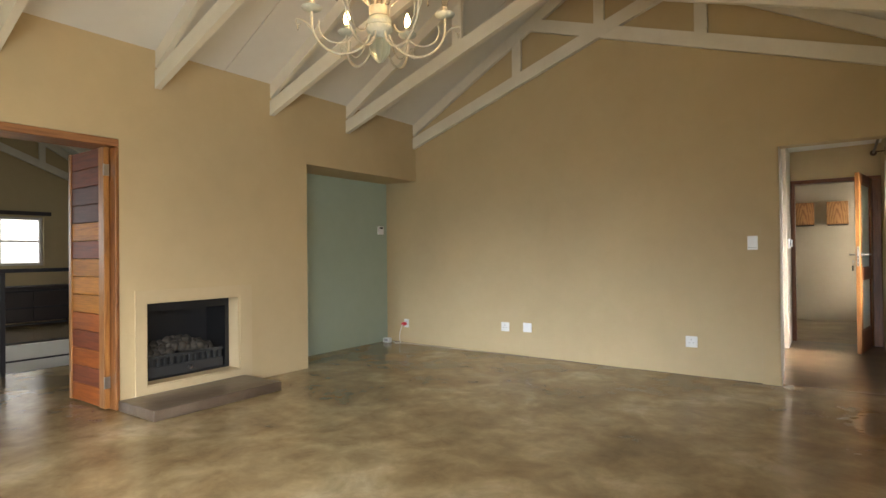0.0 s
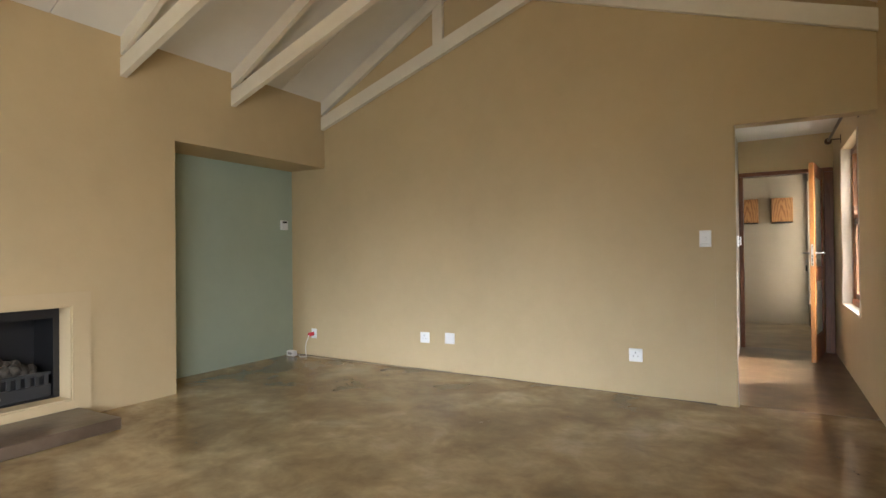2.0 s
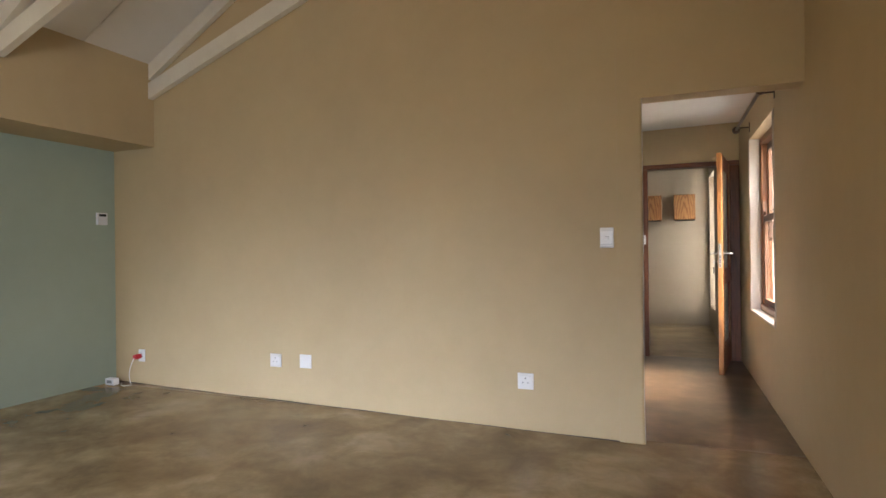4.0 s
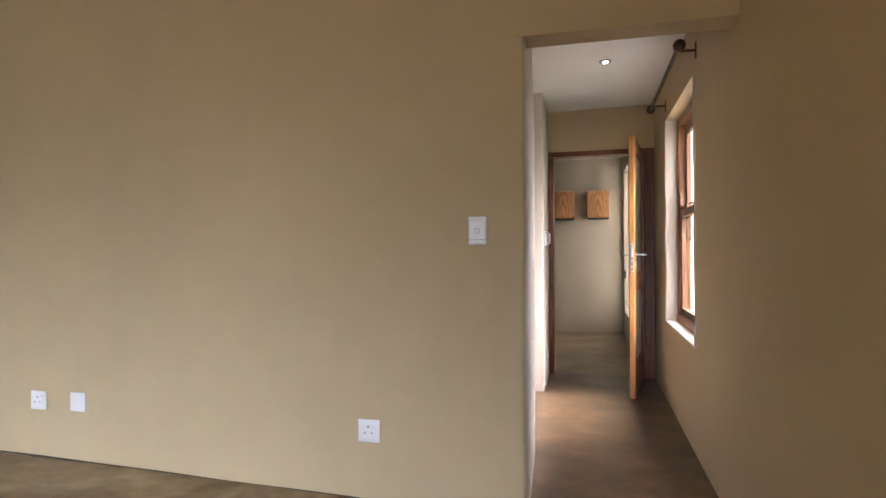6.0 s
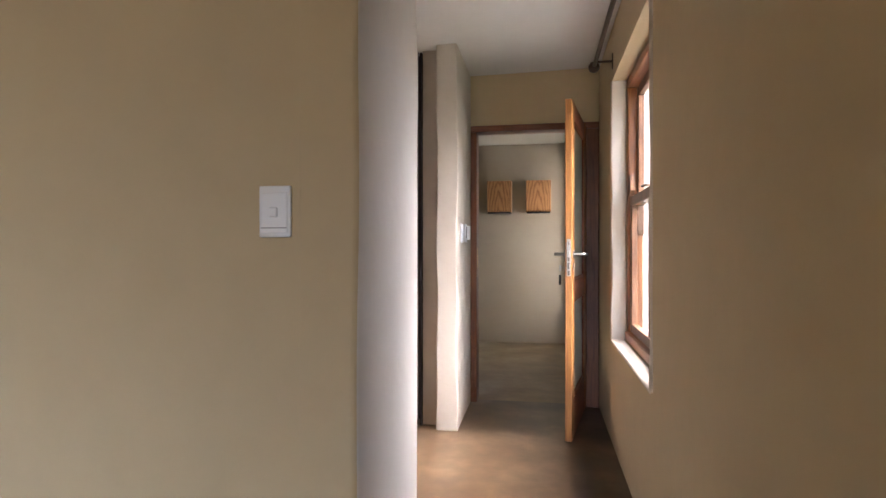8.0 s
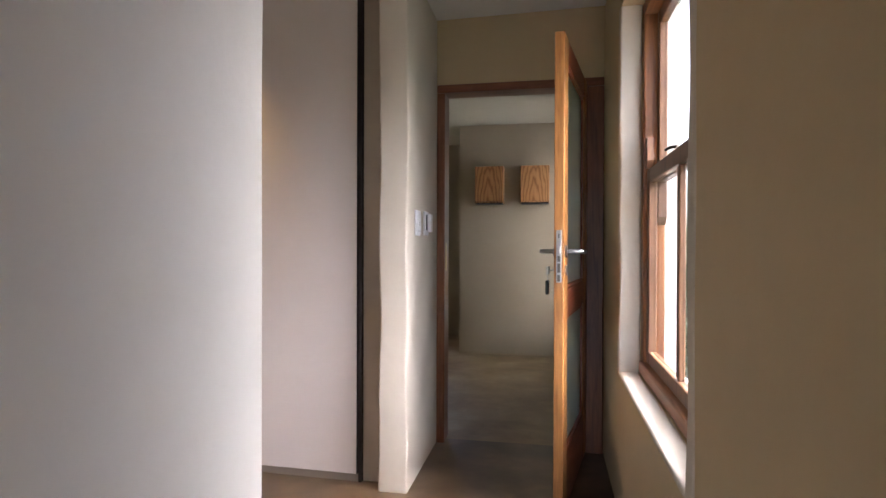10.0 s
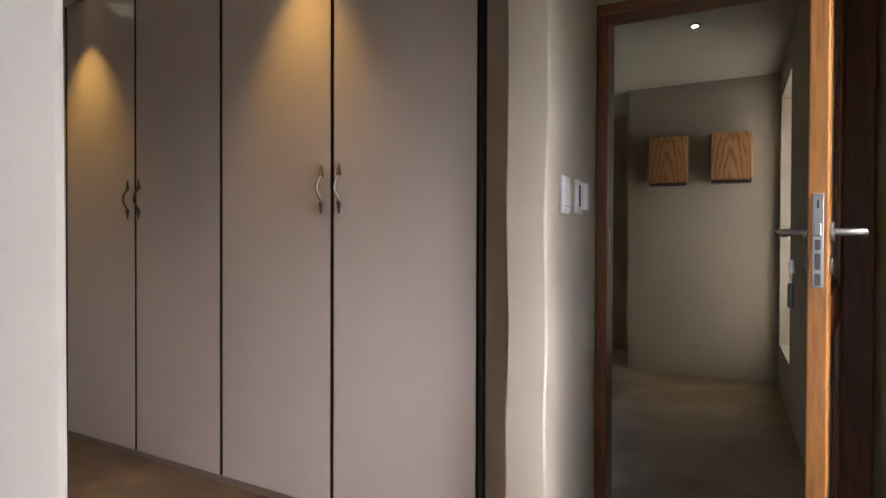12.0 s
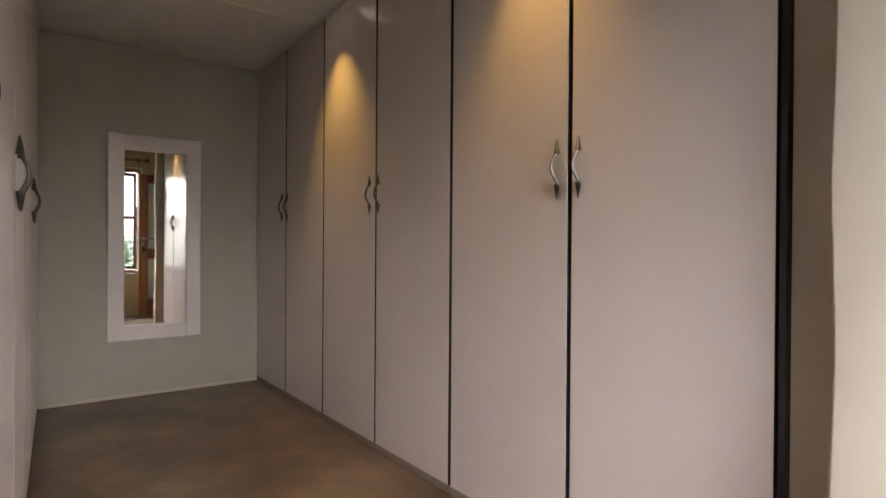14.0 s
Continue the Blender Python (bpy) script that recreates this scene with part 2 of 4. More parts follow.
CRYSTAL = glass("chandelier_glass", (0.97, 0.93, 0.82), 0.03)
CRYSTAL.node_tree.nodes["Principled BSDF"].inputs["IOR"].default_value = 1.35


def glow(name, colour, strength):
    m = material(name, colour, 0.4)
    b = m.node_tree.nodes["Principled BSDF"]
    b.inputs["Emission Color"].default_value = (*colour, 1)
    b.inputs["Emission Strength"].default_value = strength
    return m


BULB = glow("lit_candle_bulb", (1.0, 0.62, 0.26), 12)
DOWNLIGHT = glow("lit_downlight_lens", (1.0, 0.86, 0.6), 3)


def stone(name, a, b_, scale):
    m = material(name, a, 0.9)
    n, l, b = nodes_of(m)
    v = coords(m)
    l.new(ramp(m, noise_tex(m, v, scale, 5, 0.65), [(0.3, a), (0.7, b_)]), b.inputs["Base Color"])
    bump(m, noise_tex(m, v, scale * 3, 4, 0.6), 0.5, 0.01)
    return m


COAL = stone("grey_brown_fire_coal", (0.02, 0.017, 0.015), (0.085, 0.072, 0.06), 14)
HEARTH = stone("dark_screed_hearth", (0.075, 0.05, 0.034), (0.15, 0.11, 0.08), 3)
nodes_of(HEARTH)[2].inputs["Roughness"].default_value = 0.3
BARK = stone("tree_bark", (0.06, 0.045, 0.03), (0.13, 0.1, 0.07), 6)
GRASS = stone("green_grass", (0.05, 0.065, 0.03), (0.1, 0.12, 0.06), 0.6)
OUTSIDE = plaster("outside_cream_render", (0.7, 0.69, 0.63))


def leaf_material():
    m = material("green_leaves", (0.06, 0.12, 0.04), 0.5)
    n, l, b = nodes_of(m)
    g = n.new("ShaderNodeNewGeometry")
    l.new(ramp(m, g.outputs["Random Per Island"], [(0.0, (0.08, 0.105, 0.065)), (0.5, (0.11, 0.145, 0.088)), (1.0, (0.15, 0.19, 0.12))]), b.inputs["Base Color"])
    tr = n.new("ShaderNodeBsdfTranslucent")
    tr.inputs["Color"].default_value = (0.2, 0.26, 0.15, 1)
    ms = n.new("ShaderNodeMixShader")
    ms.inputs["Fac"].default_value = 0.4
    l.new(b.outputs[0], ms.inputs[1])
    l.new(tr.outputs[0], ms.inputs[2])
    l.new(ms.outputs[0], n["Material Output"].inputs["Surface"])
    return m


LEAVES = leaf_material()

# ---------------------------------------------------------------- mesh helpers


def add_box(bm, x0, x1, y0, y1, z0, z1, bevel=0.0, seg=2):
    r = bmesh.ops.create_cube(bm, size=1.0)
    vs = r["verts"]
    bmesh.ops.scale(bm, vec=(x1 - x0, y1 - y0, z1 - z0), verts=vs)
    bmesh.ops.translate(bm, vec=((x0 + x1) / 2, (y0 + y1) / 2, (z0 + z1) / 2), verts=vs)
    if bevel:
        es = list({e for v in vs for e in v.link_edges})
        bmesh.ops.bevel(bm, geom=es, offset=bevel, segments=seg, affect='EDGES', profile=0.5, clamp_overlap=True)


def add_prism(bm, pts, axis, a0, a1):
    """A polygon in the two other axes (x, z for axis y; y, z for axis x; x, y for axis z) pushed along axis from a0 to a1."""
    def at(p, a):
        return {'x': (a, p[0], p[1]), 'y': (p[0], a, p[1]), 'z': (p[0], p[1], a)}[axis]
    lo = [bm.verts.new(at(p, a0)) for p in pts]
    hi = [bm.verts.new(at(p, a1)) for p in pts]
    fs = [bm.faces.new(lo), bm.faces.new(hi)]
    for i in range(len(pts)):
        j = (i + 1) % len(pts)
        fs.append(bm.faces.new((lo[i], lo[j], hi[j], hi[i])))
    bmesh.ops.recalc_face_normals(bm, faces=fs)


def add_loft(bm, rings, closed=False, caps=True):
    """Skin over rings of equally many points."""
    vs = [[bm.verts.new(p) for p in r] for r in rings]
    n = len(vs[0])
    fs = []
    for a, b in zip(vs, vs[1:] + ([vs[0]] if closed else [])):
        for i in range(n):
            j = (i + 1) % n
            fs.append(bm.faces.new((a[i], a[j], b[j], b[i])))
    if caps and not closed:
        fs += [bm.faces.new(vs[0]), bm.faces.new(vs[-1])]
    bmesh.ops.recalc_face_normals(bm, faces=fs)


def add_tube(bm, pts, r, n=8, taper=None):
    """A round tube along a path; taper gives a radius factor by the share of the way."""
    pts = [Vector(p) for p in pts]
    rings = []
    side = None
    for i, p in enumerate(pts):
        d = (pts[min(i + 1, len(pts) - 1)] - pts[max(i - 1, 0)]).normalized()
        if side is None:
            side = d.cross(Vector((0.31, 0.17, 0.93))).normalized()
        side = (side - d * side.dot(d)).normalized()
        up = d.cross(side)
        k = r * (taper(i / (len(pts) - 1)) if taper else 1)
        rings.append([p + (side * math.cos(2 * math.pi * j / n) + up * math.sin(2 * math.pi * j / n)) * k for j in range(n)])
    add_loft(bm, rings)


def add_lathe(bm, profile, n=20, centre=(0, 0, 0), axis='z', flute=0.0, flutes=10):
    """A turned shape: profile of (radius, height)."""
    rings = []
    for r, h in profile:
        ring = []
        for j in range(n):
            a = 2 * math.pi * j / n
            k = max(r, 0.0004) * (1 + flute * math.cos(a * flutes))
            q = {'z': (k * math.cos(a), k * math.sin(a), h), 'x': (h, k * math.cos(a), k * math.sin(a)), 'y': (k * math.cos(a), h, k * math.sin(a))}[axis]
            ring.append(tuple(c + d for c, d in zip(centre, q)))
        rings.append(ring)
    add_loft(bm, rings)


def finish(name, bm, mat, smooth=False):
    me = bpy.data.meshes.new(name)
    if smooth:
        for f in bm.faces:
            f.smooth = True
    bm.to_mesh(me)
    bm.free()
    me.materials.append(mat)
    if smooth:
        me.set_sharp_from_angle(angle=radians(40))
    return me


def part(name, bm, mat, parent, label="", smooth=False, at=None):
    ob = new(name, finish(name, bm, mat, smooth))
    ob.parent = parent
    if at is not None:
        ob.location = at
    return tagged(ob, label)


def structure(name, bm, mat, label, category, smooth=False):
    return tagged(new(name, finish(name, bm, mat, smooth)), label, category, kind="structure")


def thing(name, x, y, z, label, category, group="", rz=0, kind=""):
    ob = new(name)
    ob.empty_display_size = 0.1
    ob.matrix_basis = pose(x, y, z, 0, 0, rz)
    return tagged(ob, label, category, group, kind)


def box(x0, x1, y0, y1, z0, z1, bevel=0.0, seg=2):
    bm = bmesh.new()
    add_box(bm, x0, x1, y0, y1, z0, z1, bevel, seg)
    return bm


def wob(x, y, z, k, s=2.5):
    return k * noise.noise(Vector((x * s + 3.1, y * s + 7.7, z * s + 1.3)))


def soft_post(bm, x0, x1, y0, y1, z0, z1, r, k, step=0.06, s=3.0, corners=(1, 1, 1, 1)):
    """An upright block of hand-laid plaster: rounded corners that wander with the height."""
    rings = []
    n = max(2, int((z1 - z0) / step))
    for i in range(n + 1):
        z = z0 + (z1 - z0) * i / n
        ring = []
        for q, (cx, cy) in enumerate(((x1, y1), (x0, y1), (x0, y0), (x1, y0))):
            rr = r if corners[q] else 0.002
            sx, sy = (1 if cx == x1 else -1), (1 if cy == y1 else -1)
            dx = wob(cx, cy, z, k, s) if corners[q] else 0
            dy = wob(cx + 9, cy, z, k, s) if corners[q] else 0
            for a in range(6):
                ang = radians(q * 90 + a * 18)
                ring.append((cx - sx * rr + rr * math.cos(ang) + dx, cy - sy * rr + rr * math.sin(ang) + dy, z))
        rings.append(ring)
    add_loft(bm, rings)


# ---------------------------------------------------------------- the plan
WX, EX = -3.61, 1.35          # living room's west and east walls
NY = 5.95                     # living room's north wall, at the opening
SKEW = 0.037                  # by which it runs out of square
SY = -3.0                     # wall behind
CX = -1.08                    # ridge
CEIL0, PITCH = 2.86, 0.55     # ceiling height at the west wall, rise per metre
DCEIL = 2.43                  # flat ceiling of dressing passage and bathroom
OPX = 0.47                    # edge of the opening to the dressing passage
CUPY = 8.262                  # front of the long cupboards
MX = -3.60                    # mirror wall
DOORY = 8.88                  # wall with the bathroom door


def ny(x):
    return NY + SKEW * max(0.0, OPX - x)


def dceil(x):
    return 2.443 + 0.0165 * x


def roof_z(x):
    return CEIL0 + PITCH * ((CX - WX) - abs(x - CX))


# floor
bm = bmesh.new()
add_box(bm, -6.0, 1.6, -3.25, 6.03, -0.2, 0.0)
structure("floor", bm, SCREED, "mottled brown polished screed floor with a waxy shine", "floor")
structure("floor_dressing", box(-6.0, 1.6, 6.03, 8.95, -0.2, 0.0), SHADED_SCREED, "brown screed floor of the dressing passage, its shade darkened into the colour", "floor")
structure("floor_bathroom", box(-6.0, 1.6, 8.95, 13.2, -0.2, 0.0), BATH_SCREED, "mottled brown screed floor of the bathroom", "floor")

# west wall of the living room: folding-door opening, fireplace, alcove
FD0, FD1, FDZ = -0.7, 2.378, 2.09
AL0, ALZ = 4.25, 2.13
FP0, FP1, FPZ0, FPZ1 = 2.578, 3.435, 0.135, 0.81
bm = bmesh.new()
TW = WX - 0.25
TOP = CEIL0 + 0.02
for y0, y1, z0, z1 in ((SY, FD0, 0, TOP), (FD0, FD1, FDZ, TOP), (FD1, FP0, 0, TOP), (FP0, FP1, 0, FPZ0), (FP0, FP1, FPZ1, TOP), (FP1, AL0, 0, TOP), (AL0, NY + 0.16, ALZ, TOP)):
    add_box(bm, TW, WX, y0, y1, z0, z1)
structure("wall_west", bm, WALL, "tan painted plaster wall with fireplace and alcove", "wall")
bm = bmesh.new()
add_box(bm, -4.3, -4.14, AL0 - 0.2, NY + 0.2, 0, 2.4)
add_box(bm, -4.14, TW, AL0 - 0.2, AL0, 0, 2.4)
structure("wall_alcove", bm, GREEN, "sage green painted plaster wall of the alcove", "wall")
structure("ceiling_alcove", box(-4.14, TW, AL0, NY + 0.18, ALZ + 0.003, 2.4), WALL, "tan painted alcove soffit", "ceiling")

# north wall with its gable, the return beside the opening, and the lintel
bm = bmesh.new()
add_prism(bm, [(-4.2, 0), (OPX - 0.1, 0), (OPX - 0.1, 2.08), (OPX, 2.08), (OPX, roof_z(OPX) + 0.05), (CX, roof_z(CX) + 0.05), (WX, roof_z(WX) + 0.05), (WX, 2.4), (-4.2, 2.4)], 'y', NY, NY + 0.15)
add_prism(bm, [(OPX, 2.08), (EX, 2.08), (EX, roof_z(EX) + 0.05), (OPX, roof_z(OPX) + 0.05)], 'y', NY, NY + 0.15)
for v in bm.verts:
    v.co.y += SKEW * max(0.0, OPX - v.co.x)
structure("wall_north", bm, WALL, "tan painted plaster gable wall with sockets", "wall")
bm = bmesh.new()
soft_post(bm, OPX - 0.11, OPX, NY, 6.76, 0, 2.6, 0.022, 0.012, s=1.6, corners=(1, 0, 0, 1))
for v in bm.verts:
    if v.co.x > OPX - 0.06:
        v.co.x += 0.036 * (6.76 - v.co.y) / 0.81
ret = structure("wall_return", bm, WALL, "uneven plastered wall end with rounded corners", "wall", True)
ret.data.set_sharp_from_angle(angle=radians(12))
ret.data.materials.append(JAMB_LIT)
# every face but the one to the living room gets the lightened plaster
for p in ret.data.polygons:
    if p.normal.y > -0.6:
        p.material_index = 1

# east wall with the dressing window and the bathroom window
WY0, WY1, WZ0, WZ1 = 6.95, 8.15, 0.61, 2.15
BY0, BY1, BZ0, BZ1 = 10.65, 11.5, 0.33, 2.2
EO = EX + 0.235
bm = bmesh.new()
ETOP = 2.95
VY0, VY1, VZ0, VZ1 = -1.85, 0.65, 0.62, 2.15
for y0, y1, z0, z1 in ((SY, VY0, 0, ETOP), (VY0, VY1, 0, VZ0), (VY0, VY1, VZ1, ETOP), (VY1, WY0, 0, ETOP), (WY0, WY1, 0, WZ0), (WY0, WY1, WZ1, ETOP), (WY1, BY0, 0, ETOP), (BY0, BY1, 0, BZ0), (BY0, BY1, BZ1, ETOP), (BY1, 13.2, 0, ETOP)):
    add_box(bm, EX, EO, y0, y1, z0, z1)
structure("wall_east", bm, WALL, "tan painted plaster wall with a sash window", "wall")

# wall behind, with the glazed doors that light the room
GX0, GX1, GZ = -2.85, 0.45, 2.15
bm = bmesh.new()
for x0, x1, z0, z1 in ((-4.0, GX0, 0, 3), (GX0, GX1, GZ, 3), (GX1, EO, 0, 3)):
    add_box(bm, x0, x1, SY - 0.25, SY, z0, z1)
add_prism(bm, [(WX - 0.25, 3), (EX + 0.25, 3), (CX, 4.35)], 'y', SY - 0.25, SY)
structure("wall_south", bm, WALL, "tan painted plaster wall with wide glazed doors", "wall")

# sloping ceiling boards
bm = bmesh.new()
T = 0.05
for s in (-1, 1):
    xe = WX - 0.1 if s < 0 else EX + 0.15
    ze = roof_z(xe)
    ys = [SY, -1.0, 1.15, 3.3, 5.45, NY + 0.2]
    for y0, y1 in zip(ys, ys[1:]):
        g = 0.004
        add_prism(bm, [(xe, ze), (CX, roof_z(CX)), (CX, roof_z(CX) + T), (xe, ze + T)], 'y', y0 + g, y1 - g)
structure("ceiling", bm, WHITE_CEILING, "white painted board ceiling sloping to the ridge", "ceiling")

# dressing passage and bathroom shells
bm = bmesh.new()
add_prism(bm, [(MX - 0.12, dceil(MX - 0.12)), (EX, dceil(EX)), (EX, 2.75), (MX - 0.12, 2.75)], 'y', NY + 0.149, DOORY)
for v in bm.verts:
    if v.co.y < 7:
        v.co.y += SKEW * max(0.0, OPX - v.co.x)
structure("ceiling_dressing", bm, WHITE_CEILING, "flat white plastered ceiling", "ceiling")
bm = bmesh.new()
add_box(bm, MX - 0.15, MX, NY + 0.33, DOORY + 0.15, 0, 2.6)
for v in bm.verts:
    v.co.x += 0.03 * (v.co.y - CUPY)
structure("wall_mirror", bm, PALE, "cream painted wall that carries the mirror", "wall")
DX0, DX1, DZ = 0.41, 1.305, 2.075
bm = bmesh.new()
for x0, x1, z0, z1 in ((MX, DX0, 0, 2.6), (DX0, DX1, DZ, 2.6), (DX1, EX, DZ, 2.6)):
    add_box(bm, x0, x1, DOORY, DOORY + 0.15, z0, z1)
structure("wall_door", bm, WALL, "cream plastered wall with a hardwood door frame", "wall")
bm = bmesh.new()
soft_post(bm, 0.275, 0.41, 8.185, DOORY, 0, 2.6, 0.01, 0.016, s=2.2, corners=(0, 0, 1, 1))
structure("pier", bm, WALL_LIT, "uneven hand-plastered pier beside the cupboards", "wall", True).data.set_sharp_from_angle(angle=radians(12))
structure("wall_filler", box(0.17, 0.30, CUPY + 0.02, CUPY + 0.14, 0, 2.6), WALL_LIT, "narrow plastered strip beside the cupboards", "wall")
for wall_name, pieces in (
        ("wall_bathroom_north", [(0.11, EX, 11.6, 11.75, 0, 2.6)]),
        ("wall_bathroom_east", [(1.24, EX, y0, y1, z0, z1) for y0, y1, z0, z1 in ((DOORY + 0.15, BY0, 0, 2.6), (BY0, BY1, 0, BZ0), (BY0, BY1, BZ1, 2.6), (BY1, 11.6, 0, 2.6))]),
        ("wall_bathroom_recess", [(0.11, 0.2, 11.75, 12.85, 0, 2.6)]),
        # the end wall's hidden opening is added to let light into the recess
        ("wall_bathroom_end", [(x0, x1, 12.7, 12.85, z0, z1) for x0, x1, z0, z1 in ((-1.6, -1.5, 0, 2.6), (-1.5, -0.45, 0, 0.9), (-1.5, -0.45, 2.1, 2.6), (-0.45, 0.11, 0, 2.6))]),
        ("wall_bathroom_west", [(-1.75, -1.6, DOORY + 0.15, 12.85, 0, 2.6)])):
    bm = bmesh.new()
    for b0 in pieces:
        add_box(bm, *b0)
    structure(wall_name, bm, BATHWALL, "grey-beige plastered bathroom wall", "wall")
structure("ceiling_bathroom", box(-1.6, EX, DOORY + 0.15, 12.75, 2.42, 2.52), PALE, "flat plastered bathroom ceiling", "ceiling")

structure("trim_3", box(-2.56, -2.52, 7.1, CUPY - 0.005, dceil(-2.52) - 0.006, dceil(-2.56) + 0.003), WHITE_CEILING, "thin cover strip along the ceiling", "ceiling strip")
# uneven dark joint where the walls meet the floor
bm = bmesh.new()
for i in range(60):
    xa, xb = -4.14 + (OPX + 4.12) * i / 60, -4.14 + (OPX + 4.12) * (i + 1) / 60
    za, zb = (0.0035 + 0.0025 * math.sin(x * 5.1) * math.sin(x * 2.3 + 1) for x in (xa, xb))
    rows_ = [bm.verts.new(c) for c in ((xa, ny(xa) - 0.003, 0), (xb, ny(xb) - 0.003, 0), (xb, ny(xb) - 0.003, zb), (xa, ny(xa) - 0.003, za), (xb, ny(xb) + 0.001, zb), (xa, ny(xa) + 0.001, za))]
    bm.faces.new(rows_[:4])
    bm.faces.new((rows_[3], rows_[2], rows_[4], rows_[5]))
structure("baseboard", bm, DARK_EDGE, "thin uneven dark joint at the foot of the wall", "floor joint")

bm = bmesh.new()
add_box(bm, MX + 0.0005, MX + 0.008, 7.002, CUPY + 0.1, 0.0, 0.022, 0.003, 1)
for v in bm.verts:
    v.co.x += 0.03 * (v.co.y - CUPY)
structure("baseboard_2", bm, WALL_LIT, "thin cream plaster fillet at the foot of the mirror wall", "floor joint")

# ---------------------------------------------------------------- roof trusses
BC0, BCS = 2.55, 0.335        # lower edge of the lower chord at the wall, and its rise


def truss(y, wall=False):
    th = 0.045
    t = thing("roof_truss", CX, y, 0, "cream painted timber scissor truss under the sloping ceiling", "roof truss", "scissor trusses")
    h = CX - WX
    tc = lambda u: CEIL0 - 0.14 + PITCH * (h - abs(u))          # lower edge of the upper chord
    bc = lambda u, s: BC0 + BCS * (h + s * u)                   # lower edge of the chord that starts on side -s
    um = (CEIL0 - 0.14 + PITCH * h - BC0 - BCS * h) / (BCS + PITCH)
    for s in (1, -1):
        e = -s * (h if s > 0 else EX - CX)
        # upper chord on this side
        bm = bmesh.new()
        add_prism(bm, [(e, tc(e)), (0, tc(0)), (0, tc(0) + 0.136), (e, tc(e) + 0.136)], 'y', 0, th)
        part("upper_chord", bm, TRUSS, t)
        # lower chord from this side to the far upper chord
        bm = bmesh.new()
        a = 0.003 if s > 0 else 0.0
        ue = s * (um + 0.06)
        add_prism(bm, [(e, bc(e, s)), (ue, bc(ue, s)), (ue - s * 0.07, bc(ue - s * 0.07, s) + 0.14), (e, bc(e, s) + 0.14)], 'y', -0.002 - a, th - 0.002 + a)
        part("lower_chord", bm, TRUSS, t)
        bm = bmesh.new()
        u = -s * 0.98
        add_prism(bm, [(u - 0.055, bc(u - 0.055, s) + 0.02), (u + 0.055, bc(u + 0.055, s) + 0.02), (u + 0.055, tc(u + 0.055) + 0.02), (u - 0.055, tc(u - 0.055) + 0.02)], 'y', 0.004, th - 0.004)
        part("strut", bm, TRUSS, t)
    bm = bmesh.new()
    add_prism(bm, [(-0.055, bc(0, 1) + 0.05), (0.055, bc(0, 1) + 0.05), (0.055, tc(0) + 0.03), (-0.055, tc(0) + 0.03)], 'y', 0.004, th - 0.004)
    part("king_post", bm, TRUSS, t)
    return t


first = truss(ny(CX) - 0.055)
first.rotation_euler.z = -SKEW
for y in (4.83, 3.795, 2.665, 1.58, 0.5, -0.6, -1.7, -2.8):
    copy_thing(first, pose(CX, y - SKEW * (CX - WX), 0, 0, 0, -math.degrees(SKEW)))

# ---------------------------------------------------------------- folding timber door
bm = bmesh.new()
door = thing("door_frame", TW, FD1, 0, "varnished hardwood frame of the folding doors", "door frame", kind="structure")
part("jamb", box(-0.02, 0.256, -0.032, -0.002, 0, FDZ - 0.062, 0.006), FRAME_WOOD, door)
part("jamb", box(-0.02, 0.256, FD0 - FD1 + 0.002, FD0 - FD1 + 0.075, 0, FDZ - 0.062, 0.006), FRAME_WOOD, door)
part("head", box(-0.02, 0.256, FD0 - FD1 + 0.002, -0.002, FDZ - 0.06, FDZ - 0.002, 0.006), FRAME_WOOD_Y, door)

fold = thing("folding_door", -3.685, 2.32, 0.012, "folded-back hardwood door leaf of mixed red and golden boards", "folding door")
LW, LH = 0.63, 2.02


def folding_leaf(y0):
    part("stile", box(-0.09, 0.0, y0, y0 + 0.042, 0, LH, 0.004), DOOR_WOOD, fold)
    part("stile", box(-LW, -LW + 0.045, y0, y0 + 0.042, 0, LH, 0.004), DOOR_WOOD, fold)
    n = 14
    hgt = LH / n
    order = [BOARD_D, BOARD_B, BOARD_D, BOARD_B, BOARD_D, BOARD_A, BOARD_A, BOARD_A, BOARD_B, BOARD_A, BOARD_C, BOARD_C, BOARD_B, BOARD_B]
    for i in range(n):
        part("board", box(-LW + 0.045, -0.09, y0 + 0.008, y0 + 0.032, i * hgt + 0.002, (i + 1) * hgt - 0.002, 0.003, 1), order[i], fold)


folding_leaf(-0.021)
for z in (0.2, 1.84):
    bm = box(0.001, 0.005, -0.018, 0.02, z - 0.045, z + 0.045, 0.001, 1)
    add_tube(bm, [(0.007, -0.024, z - 0.045), (0.007, -0.024, z + 0.045)], 0.005, 8)
    part("hinge", bm, STEEL, fold, "steel hinge")

# ---------------------------------------------------------------- fireplace
fire = thing("fireplace", WX, 3.02, 0, "built-in black gas fire with coals in a pale plaster surround", "fireplace")
bm = bmesh.new()
for y0, y1, z0, z1 in ((-0.53, FP0 - 3.02, 0.0, 0.905), (FP1 - 3.02, 0.54, 0.0, 0.905), (FP0 - 3.02, FP1 - 3.02, 0.0, FPZ0), (FP0 - 3.02, FP1 - 3.02, FPZ1, 0.905)):
    add_box(bm, 0.001, 0.014, y0, y1, z0, z1)
bmesh.ops.remove_doubles(bm, verts=bm.verts, dist=0.0005)
part("surround", bm, SURROUND, fire)
bm = bmesh.new()
y0, y1, z0, z1 = FP0 - 3.02 + 0.001, FP1 - 3.02 - 0.001, FPZ0 + 0.001, FPZ1 - 0.001
